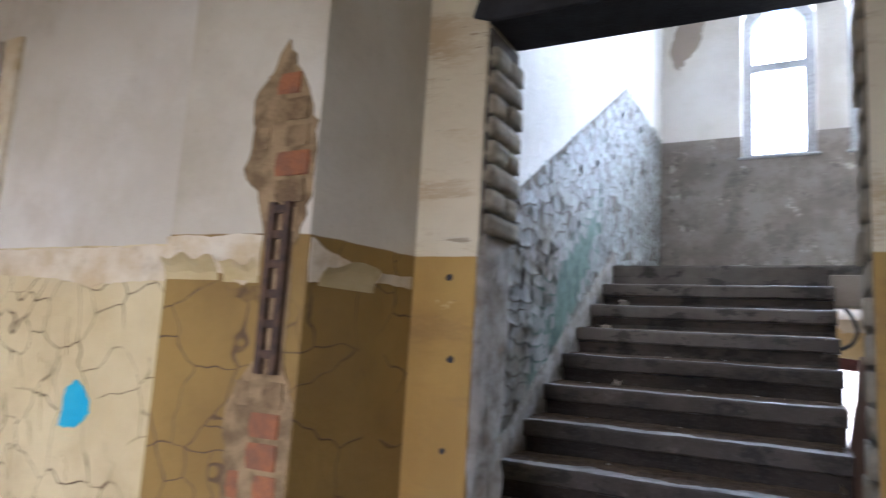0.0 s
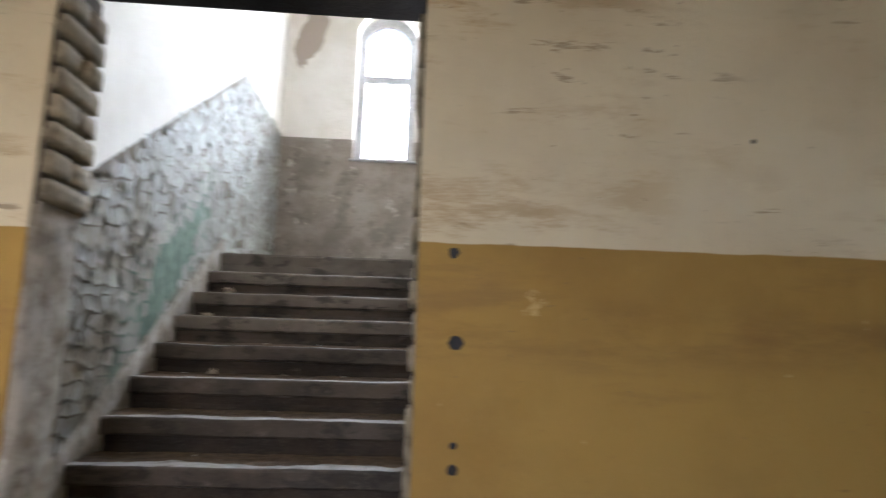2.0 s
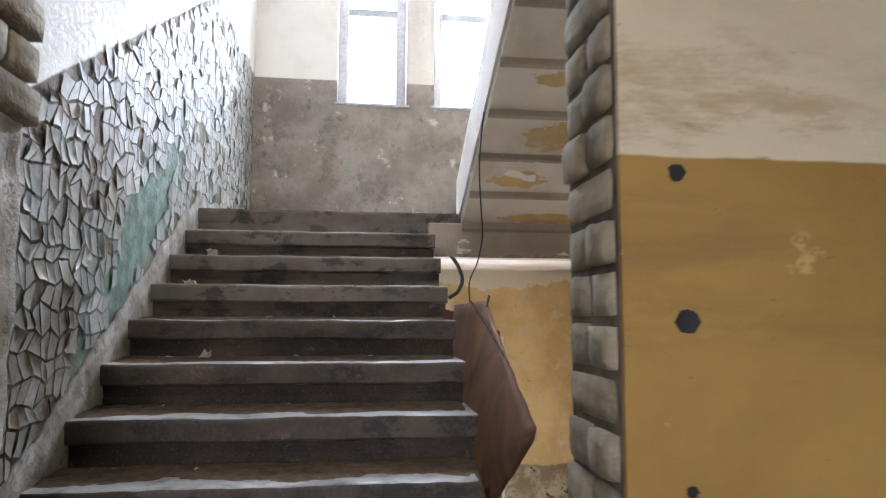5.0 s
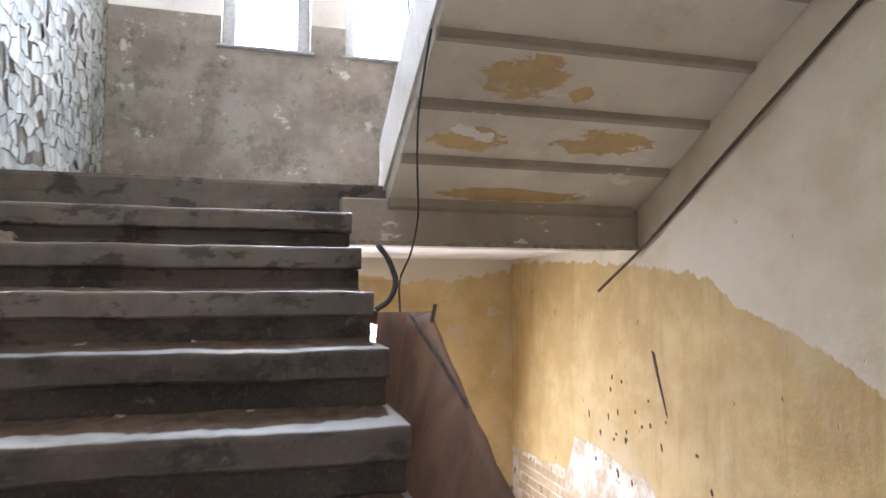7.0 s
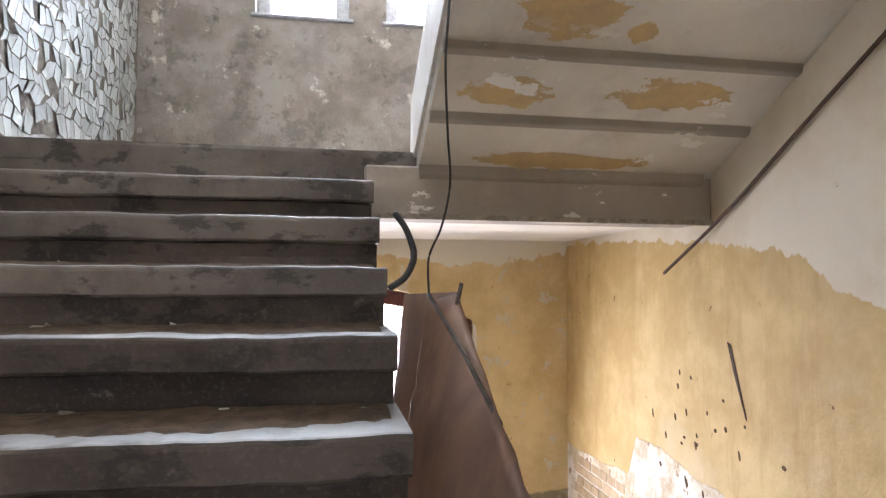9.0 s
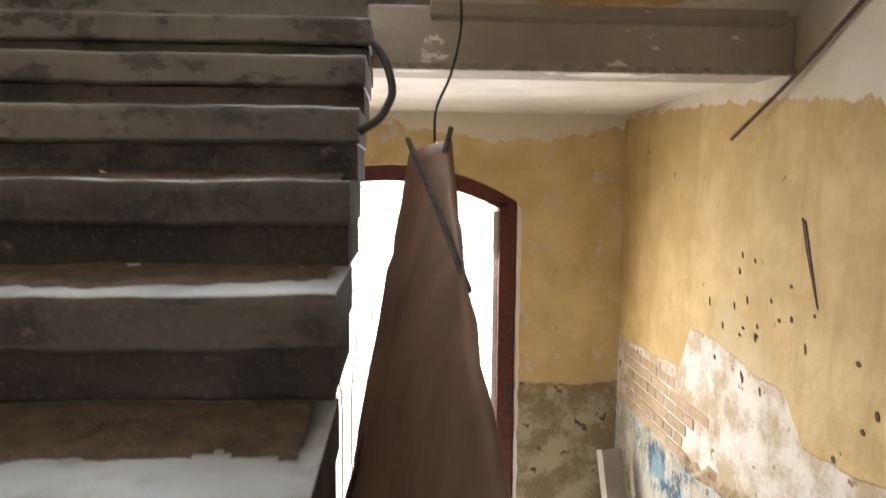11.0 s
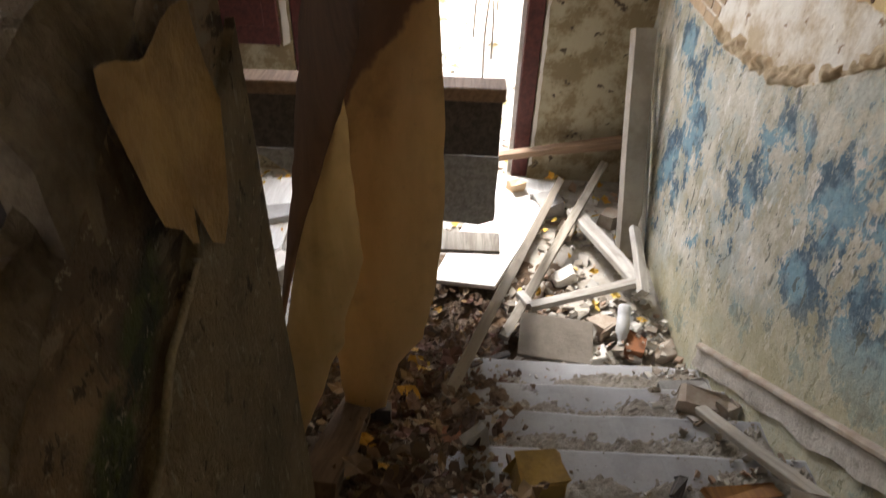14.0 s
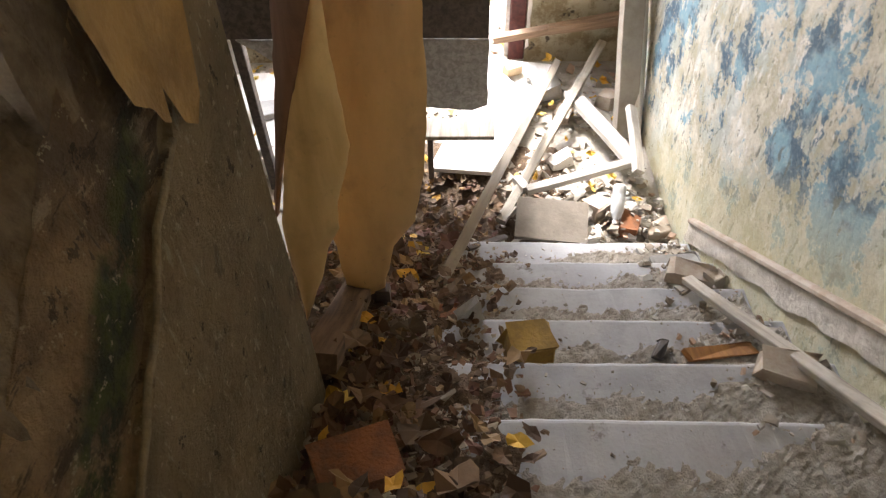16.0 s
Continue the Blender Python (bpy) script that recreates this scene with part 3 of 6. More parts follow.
def thing(name, bm, material, label, category, kind="", group="", smooth=False):
    return tagged(new(name, mesh(name, bm, material, smooth)), label, category, group, kind)


def empty(name, at, label, category, kind="", group=""):
    ob = new(name)
    ob.location = at
    ob.empty_display_size = 0.1
    return tagged(ob, label, category, group, kind)


def part(name, bm, material, parent, label="", smooth=False):
    """One mesh in world coordinates, hung under a thing or a part."""
    ob = new(name, mesh(name, bm, material, smooth))
    ob.parent = parent
    ob.matrix_parent_inverse = world_of(parent).inverted()
    return tagged(ob, label)


def world_of(ob):
    m = ob.matrix_basis.copy()
    return world_of(ob.parent) @ ob.matrix_parent_inverse @ m if ob.parent else m


def fresh():
    return bmesh.new()


def bevel(bm, w, seg=1):
    bmesh.ops.bevel(bm, geom=bm.edges[:], offset=w, segments=seg, affect="EDGES", clamp_overlap=True)


def arc(x0, x1, z0, rise, n=10):
    """Points of a flat arch from x0 to x1 over the springing line z0."""
    half = (x1 - x0) / 2
    r = (half * half + rise * rise) / (2 * rise)
    a = math.asin(half / r)
    return [(x0 + half + r * math.sin(t), z0 + rise - r + r * math.cos(t))
            for t in [-a + 2 * a * i / n for i in range(n + 1)]]


# ---------------------------------------------------------------- plan
XL, XR = -1.465, 1.525          # stairwell side walls
YF, YFB = -3.21, -2.965         # wall between hall and stairs: hall face, stair face
YW, YD = 2.0, 1.75              # landing wall, thicker door wall under it
LAND, LOW, TOP = 1.87, -1.70, 6.4
RISE, GO = 0.17, 0.29
OX0, OX1, OZ = -1.03, -0.075, 2.24   # opening into the stairs


def structure():
    # hall floor and ceiling
    bm = fresh(); box(bm, -4.2, 1.9, -7.5, YF, -0.25, 0.0); box(bm, OX0, OX1, YF, YFB, -0.25, 0.0); box(bm, XL, XR, YFB, -2.83, -0.25, 0.0)
    thing("floor", bm, M["concrete"], "dusty grey screed floor of the hall", "floor", "structure")
    bm = fresh(); box(bm, -4.2, 1.9, -7.5, YF, 3.3, 3.5)
    thing("ceiling", bm, M["white"], "stained white plaster ceiling of the hall", "ceiling", "structure")
    # wall with the opening
    bm = fresh()
    box(bm, -1.72, OX0 - 0.02, YF, YFB, 0, 3.3); box(bm, OX1 + 0.04, 1.75, YF, YFB, 0, 3.3)
    box(bm, OX0 - 0.02, OX1 + 0.04, YF, YFB, OZ + 0.09, 3.3)
    w = thing("wall_opening", bm, M["hall"], "ochre and cream painted hall wall with bare door opening", "wall", "structure")
    # upper part of that wall above the hall ceiling, closing the stairwell
    bm = fresh(); box(bm, -1.72, 1.75, YF, YFB, 3.5, TOP)
    thing("wall_upper_floor", bm, M["white"], "pale plaster wall above the hall", "wall", "structure")
    # hall pier and side walls
    bm = fresh(); prism(bm, [(-1.27, YF), (-1.325, -3.66), (-1.82, -3.70), (-1.83, -3.55), (-1.83, YF)], 0, 3.3, "z")
    thing("wall_pier", bm, M["crackle"], "projecting hall pier in cracked yellow and cream paint", "wall", "structure")
    bm = fresh(); box(bm, -3.07, -1.83, -3.55, YF, 0, 3.3); box(bm, -4.0, -3.07, -3.55, YF, 2.40, 3.3); box(bm, -4.2, -4.0, -3.55, YF, 0, 3.3)
    thing("wall_recess", bm, M["daylit"], "recessed hall wall in flaking yellow paint", "wall", "structure")
    bm = fresh(); prism(bm, [(1.5, YF), (1.58, -3.9), (1.70, -7.5), (1.95, -7.5), (1.9, YF)], 0, 3.3, "z")
    thing("wall_hall_side", bm, M["crackle"], "hall side wall with cracked ochre dado", "wall", "structure")
    bm = fresh(); box(bm, -4.4, -4.2, -7.7, YF, 0, 3.3)
    thing("wall_hall_far_side", bm, M["crackle"], "hall side wall in yellow paint", "wall", "structure")
    # unseen hall end wall behind the walker; its two window openings are added
    bm = fresh()
    for a, b in ((-4.2, -3.2), (-2.2, -0.95), (0.25, 1.95)):
        box(bm, a, b, -7.7, -7.5, 0, 3.3)
    for a, b in ((-3.2, -2.2), (-0.95, 0.25)):
        box(bm, a, b, -7.7, -7.5, 0, 1.05); box(bm, a, b, -7.7, -7.5, 2.9, 3.3)
    thing("wall_hall_end", bm, M["hall"], "plain unseen hall end wall with two added window openings", "wall", "structure")
    # stairwell walls
    bm = fresh(); box(bm, XL - 0.25, XL, YFB, YW + 0.4, LOW - 0.1, TOP)
    thing("wall_stair_left", bm, M["left"], "stair wall in peeling grey-green paint under white plaster", "wall", "structure")
    bm = fresh(); box(bm, XR, XR + 0.25, YFB, YW + 0.4, LOW - 0.1, TOP)
    thing("wall_stair_right", bm, M["right"], "ochre wall flaking to blue dado and bare plaster", "wall", "structure")
    # landing wall with two arched windows
    bm = fresh()
    zs, rise, z0 = 4.72, 0.24, 3.215
    wins = ((-0.69, -0.03), (0.24, 0.90))
    box(bm, XL, XR, YW, YW + 0.4, 1.70, z0)
    box(bm, XL, wins[0][0], YW, YW + 0.4, z0, TOP); box(bm, wins[0][1], wins[1][0], YW, YW + 0.4, z0, TOP); box(bm, wins[1][1], XR, YW, YW + 0.4, z0, TOP)
    for a, b in wins:
        prism(bm, arc(a, b, zs, rise) + [(b, TOP), (a, TOP)], YW, YW + 0.4)
    thing("wall_landing", bm, M["back"], "landing wall, stained grey dado under pale plaster", "wall", "structure")
    # door wall under the landing
    bm = fresh()
    dx0, dx1, ds, dr = -0.79, 0.835, 1.06, 0.235
    box(bm, XL, dx0, YD, YD + 0.6, LOW - 0.1, 1.70); box(bm, dx1, XR, YD, YD + 0.6, LOW - 0.1, 1.70)
    prism(bm, arc(dx0, dx1, ds, dr, 14) + [(dx1, 1.70), (dx0, 1.70)], YD, YD + 0.6)
    thing("wall_door", bm, M["door_wall"], "stained ochre wall round the arched yard doorway", "wall", "structure")
    # stairwell top
    bm = fresh(); box(bm, XL, XR, YFB, YW, TOP, TOP + 0.2)
    thing("ceiling_stairwell", bm, M["white"], "plain plaster ceiling over the stairwell", "ceiling", "structure")
    # landing slab with edge beam
    bm = fresh(); box(bm, XL, XR, 0.22, YW, 1.66, LAND)
    box(bm, XL, 0.2, 0.004, 0.22, 1.70, LAND - 0.001)
    land = thing("landing", bm, M["step"], "worn dark stone stair landing", "landing", "structure")
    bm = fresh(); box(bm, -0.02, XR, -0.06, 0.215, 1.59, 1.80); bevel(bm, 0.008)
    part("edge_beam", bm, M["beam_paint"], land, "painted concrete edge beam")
    bm = fresh(); box(bm, -0.02, XR, -0.075, -0.055, 1.578, 1.60)
    part("steel_lip", bm, M["grey_wood"], land, "rusty strip under the beam")
    bm = fresh(); box(bm, XL, XR, 0.22, YD, 1.62, 1.655)
    part("landing_soffit", bm, M["white"], land, "whitewashed underside")
    # lower floor
    bm = fresh(); box(bm, XL, XR, -1.6, YD, LOW - 0.25, LOW); box(bm, -0.79, 0.835, YD, YD + 0.6, LOW - 0.25, LOW + 0.02)
    thing("floor_lower", bm, M["dirt_floor"], "lower entrance floor under rubble and dust", "floor", "structure")
    # mass under the first part of the upward flight
    bm = fresh()
    prism(bm, [(YFB, LOW - 0.25), (-1.56, LOW - 0.25), (-1.56, 0.76), (YFB, -0.05)], XL, -0.010, "x")
    w = thing("wall_under_stairs", bm, M["flank"], "damp stained plaster wall under the stairs", "wall", "structure")
    # the render coat ends in a broken edge that runs down with the flight
    edge = [(-1.548 - 0.012 * noise.noise((k * 0.9, 2, 2)), 0.55 - k * 0.12) for k in range(20)]
    rim = [(y, 1.565 + 0.66 * y + 0.03 * noise.noise((y * 9, 3, 1)) + 0.012 * noise.noise((y * 31, 3, 1))) for y in [YFB + 0.02 * k for k in range(70)]]
    rim = [p for p in rim if p[0] < -1.56]
    bm = fresh(); prism(bm, [(YFB, LOW - 0.2)] + [(y, max(z, LOW - 0.2)) for y, z in edge[::-1]] + rim[::-1], -0.0095, 0.004, "x")
    part("render_coat", bm, M["flank"], w, "mouldy stained render")
    bm = fresh()
    line = [Vector((0.003, y, z - 0.004)) for y, z in rim if -2.35 < y < -1.8][::2]
    tube(bm, line, 0.006, 6)
    part("render_lip", bm, M["lip"], w, "raised lip of the broken render", True)


def tread_profile(y, z, depth, thick=0.085, r=0.016):
    """A stone tread slab with a rounded nosing."""
    pts = [(y + depth, z)]
    for i in range(4):
        a = math.pi / 2 + math.pi / 2 * i / 3
        pts.append((y + r + r * math.cos(a), z - r + r * math.sin(a)))
    pts += [(y + 0.004, z - thick + 0.008), (y + 0.012, z - thick), (y + depth, z - thick)]
    return pts


def loft_x(bm, pts, x0, x1, n, wear, seed):
    rings = []
    for i in range(n + 1):
        x = x0 + (x1 - x0) * i / n
        ring = []
        for (y, z) in pts:
            q = noise.noise((x * 4.0, y * 5.0 + seed * 7.3, z * 5.0))
            q2 = noise.noise((x * 15.0, y * 9.0 + seed, z * 9.0))
            ring.append(bm.verts.new((x, y + wear * (0.6 * q + 0.4 * q2), z + wear * (q + 0.6 * q2) * 0.8)))
        rings.append(ring)
    for a, b in zip(rings, rings[1:]):
        for i in range(len(pts)):
            j = (i + 1) % len(pts)
            bm.faces.new((a[i], b[i], b[j], a[j]))
    bm.faces.new(rings[0]); bm.faces.new(rings[-1][::-1])


def broken_end(bm, y, z, x0, seed):
    """Crumbled mortar that slopes from a tread's broken end down to the flank."""
    n, prof = 40, ((0.0, 0.003), (0.2, -0.004), (0.4, -0.012), (0.6, -0.026), (0.8, -0.046), (0.95, -0.07), (1.0, -0.10), (1.0, -0.15), (1.0, -0.20), (0.0, -0.20))
    rings = []
    for i in range(n + 1):
        t = i / n
        ring = []
        for j, (u, dz) in enumerate(prof):
            q = 0.5 * noise.noise((t * 3.1, u * 2.0 + j * 0.4, seed * 5.1)) + 0.6 * noise.noise((t * 9.0, u * 6.0 + j, seed * 2.3)) + 0.5 * noise.noise((t * 24.0, j * 1.9, seed))
            rise = 0.05 * max(0, t - 0.6) / 0.4 * (1 - u * 0.5) - 0.03 * max(0, 0.25 - t) / 0.25 if j < 7 else 0
            wide = x0 + (-0.012 - x0) * u
            ring.append(bm.verts.new((wide + (0.006 * q if u > 0 else 0), y + 0.012 + t * (GO + 0.03), z + dz + rise + (0.012 * q if j < 7 else 0))))
        rings.append(ring)
    for a, b in zip(rings, rings[1:]):
        for i in range(len(prof)):
            j = (i + 1) % len(prof)
            bm.faces.new((a[i], b[i], b[j], a[j]))
    bm.faces.new(rings[0]); bm.faces.new(rings[-1][::-1])


def flights():
    up = empty("staircase_up", (-0.7, -1.5, 0), "worn dark stone flight rising to the landing", "staircase", "structure")
    for k in range(1, 12):
        y, z = -(k - 1) * GO, LAND - (k - 1) * RISE
        low = k > 7
        end = -0.045 - 0.015 * noise.noise((k * 3.7, 1, 2)) if low else 0.0
        bm = fresh(); loft_x(bm, tread_profile(y, z, 0.34), XL, end, 40, 0.007, k)
        # Steps past the fourth take the grimy, shade-darkened copies.
        tread = part("step", bm, M["step_dirt_shade" if k > 4 else "step"], up)
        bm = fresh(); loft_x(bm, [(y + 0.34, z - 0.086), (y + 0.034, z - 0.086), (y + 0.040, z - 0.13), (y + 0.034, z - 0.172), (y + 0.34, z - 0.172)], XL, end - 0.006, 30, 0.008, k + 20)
        part("riser", bm, M["riser_dirt_shade" if k > 4 else "riser"], tread, "sooty set-back riser, shade darkened into its colour")
        if low:
            bm = fresh(); broken_end(bm, y, z, end, k)
            part("broken_end", bm, M["crumbled"], tread, "crumbled plaster at the broken step end")
    # sloping slab under the steps, and the plastered fillet along the wall
    bm = fresh(); prism(bm, [(0.22, 1.69), (0.2, 1.60), (-0.05, 1.585), (-2.75, 0.0), (-2.6, 0.12), (0.0, 1.655)], XL, -0.017, "x")
    part("slab", bm, M["flank"], up, "dark stained soffit slab")
    bm = fresh()
    rows = []
    for i in range(150):
        y = 0.1 - 3.0 * i / 149
        top = LAND + 0.586 * y + 0.085 + 0.035 * noise.noise((y * 5, 1, 3)) + 0.025 * noise.noise((y * 17, 2, 3))
        low = LAND + 0.586 * y - 0.22
        rows.append([bm.verts.new((XL + d + (0.004 * noise.noise((y * 22, j, 6)) if j < 3 else 0), y, low + (top - low) * g)) for j, (g, d) in enumerate(((0.0, 0.022), (0.45, 0.020), (0.8, 0.017), (1.0, 0.010), (1.0, 0.0)))])
    for p, q in zip(rows, rows[1:]):
        for j in range(4):
            bm.faces.new((p[j], q[j], q[j + 1], p[j + 1]))
    part("wall_string", bm, M["strip"], up, "crumbling grey plaster string along the wall", True)
    down = empty("staircase_down", (0.8, -1.5, 0), "dusty grey stone flight down to the yard door", "staircase", "structure")
    for j in range(1, 10):
        y, z = -2.83 + GO * (j - 1), -RISE * j
        # the tread runs from the riser above to its own nosing
        left = -0.42 if j > 4 else 0.0
        yn = y + GO
        pts = [(2 * yn - a, b) for a, b in tread_profile(yn, z, 0.33)][::-1]
        bm = fresh(); loft_x(bm, pts, left, XR, 40, 0.007, 40 + j)
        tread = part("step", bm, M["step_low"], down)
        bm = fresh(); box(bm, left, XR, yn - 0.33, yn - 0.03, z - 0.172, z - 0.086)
        part("riser", bm, M["riser"], tread, "dusty set-back riser, shade darkened into its colour")
    bm = fresh(); prism(bm, [(-2.83, -0.30), (-0.25, -1.82), (-0.25, -1.95), (-2.83, -1.95)], 0.0, XR, "x")
    part("slab", bm, M["flank"], down, "stained masonry under the flight")
    # flight over the lower stairs, seen from below
    over = empty("staircase_over", (0.85, -1.3, 2.3), "upper flight seen from below, ribbed flaking soffit", "staircase", "structure")
    bm = fresh()
    s = 0.535
    prism(bm, [(-0.06, 1.79), (YFB, 1.79 + s * 2.9), (YFB, 2.02 + s * 2.9), (0.2, 1.95), (0.2, 1.80)], 0.2, XR, "x")
    part("slab", bm, M["soffit"], over)
    # ribs: shade of the hall-facing sides is put into their paint
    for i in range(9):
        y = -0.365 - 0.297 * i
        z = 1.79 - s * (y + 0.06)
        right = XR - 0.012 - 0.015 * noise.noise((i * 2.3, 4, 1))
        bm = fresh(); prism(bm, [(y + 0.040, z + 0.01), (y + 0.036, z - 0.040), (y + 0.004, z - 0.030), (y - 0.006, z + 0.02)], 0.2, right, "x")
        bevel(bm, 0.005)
        part("rib", bm, M["rib_shaded_paint"], over)
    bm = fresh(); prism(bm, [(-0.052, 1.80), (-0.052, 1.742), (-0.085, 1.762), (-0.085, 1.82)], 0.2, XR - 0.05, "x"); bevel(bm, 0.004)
    part("rib", bm, M["rib_shaded_paint"], over)
    bm = fresh(); prism(bm, [(0.1, 1.80), (YFB, 1.76 + s * 2.9), (YFB, 2.22 + s * 2.9), (0.1, 2.1)], 0.185, 0.2, "x")
    part("string", bm, M["soffit"], over, "pale painted side string")
    # upper floor behind the hall wall
    bm = fresh(); box(bm, XL, 0.165, YFB, -2.4, 3.5, 3.74)
    thing("floor_upper", bm, M["concrete"], "edge of the upper floor", "floor", "structure")


def windows():
    for i, (a, b) in enumerate(((-0.69, -0.03), (0.24, 0.90))):
        w = empty(f"window_{i + 1}", ((a + b) / 2, YW + 0.2, 3.215), "tall arched white wooden window with a transom", "window", "structure")
        y0, y1 = YW + 0.16, YW + 0.22
        t = 0.095
        bm = fresh()
        box(bm, a, a + t, y0, y1, 3.225, 4.72); box(bm, b - t, b, y0, y1, 3.225, 4.72); box(bm, a + t, b - t, y0, y1, 3.225, 3.29)
        o, q = arc(a, b, 4.72, 0.24, 12), arc(a + t, b - t, 4.70, 0.16, 12)
        prism(bm, o + q[::-1], y0, y1)
        bevel(bm, 0.004)
        part("window_frame", bm, M["frame_wood"], w)
        bm = fresh(); box(bm, a + t, b - t, y0, y1 - 0.01, 4.17, 4.25); bevel(bm, 0.004)
        part("transom", bm, M["frame_wood"], w)
        bm = fresh(); box(bm, a - 0.03, b + 0.03, YW - 0.03, y0, 3.20, 3.222); bevel(bm, 0.004)
        part("window_sill", bm, M["frame_wood"], w)
        for zz in ((3.29, 4.19), (4.25, 4.9)):
            bm = fresh(); box(bm, a + t, b - t, y0 + 0.02, y0 + 0.024, *zz)
            p = part("pane", bm, M["glass"], w)
            p.visible_shadow = False


def yard_door():
    d = empty("door_1", (0.03, YD + 0.2, LOW), "arched maroon door frame standing open to the yard", "door frame", "structure")
    x0, x1, t = -0.785, 0.83, 0.11
    y0, y1 = YD - 0.006, YD + 0.13
    bm = fresh(); box(bm, x1 - t, x1, y0, y1, LOW + 0.02, 1.06); bevel(bm, 0.006)
    part("jamb", bm, M["maroon"], d)
    bm = fresh(); box(bm, x0, x0 + t, y0, y1, LOW + 0.02, 1.06); bevel(bm, 0.006)
    part("jamb", bm, M["maroon"], d)
    bm = fresh(); prism(bm, arc(x0, x1, 1.06, 0.23, 16) + arc(x0 + t, x1 - t, 1.02, 0.17, 16)[::-1], y0, y1)
    part("arched_head", bm, M["maroon"], d)
    bm = fresh(); box(bm, x0 + t, x0 + t + 0.03, y0 + 0.05, y0 + 0.07, LOW + 0.02, 1.0); box(bm, x1 - t - 0.03, x1 - t, y0 + 0.05, y0 + 0.07, LOW + 0.02, 1.0)
    part("stop_bead", bm, M["white_wood"], d, "whitish weathered bead inside the jambs")
    for a, b, z0 in ((-0.85, -0.806, -0.76), (0.838, 0.862, LOW + 0.1)):
        bm = fresh(); prism(bm, ragged([(a, z0), (b, z0 + 0.03), (b, 1.02), (a, 1.05)], 0.05, 0.012, 3), YD - 0.008, YD - 0.001)
        part("plaster_edge", bm, M["white"], d, "bare white plaster edge beside the jamb")
    leaf = empty("door_3", (-1.13, YD - 0.03, -0.74), "maroon door leaf folded back against the wall", "door", "structure")
    bm = fresh(); box(bm, -1.40, -0.862, YD - 0.05, YD - 0.01, -0.74, 1.05); bevel(bm, 0.005)
    part("door_leaf", bm, M["maroon"], leaf)
    for z0, z1 in ((-0.62, 0.02), (0.16, 0.92)):
        bm = fresh(); box(bm, -1.32, -0.95, YD - 0.058, YD - 0.049, z0, z1); bevel(bm, 0.004)
        part("door_panel", bm, M["maroon"], leaf)


def bank(d):
    """Height of the yard's bank d metres out from the house."""
    return min(14.0, max(0, d - 1.0) * 0.33)


def outside():
    bm = fresh()
    n = 60
    grid = [[bm.verts.new(((i / n - 0.5) * 300 * abs(i / n - 0.5) * 2, 2.35 + 200 * (j / n) ** 2.2, 0)) for i in range(n + 1)] for j in range(n + 1)]
    for row in grid:
        for v in row:
            d = v.co.y - 2.35
            v.co.z = LOW + 0.0 + bank(d) + 0.12 * noise.noise((v.co.x, v.co.y * 0.8, 0)) * min(1, d)
    for j in range(n):
        for i in range(n):
            bm.faces.new((grid[j][i], grid[j][i + 1], grid[j + 1][i + 1], grid[j + 1][i]))
    m = mat_plaster("yard_ground", (0.62, 0.60, 0.54), (0.48, 0.45, 0.38), (0.26, 0.24, 0.17), 0.35, 1.2)
    thing("ground", bm, m, "pale leaf-strewn ground rising behind the house", "ground", "structure")


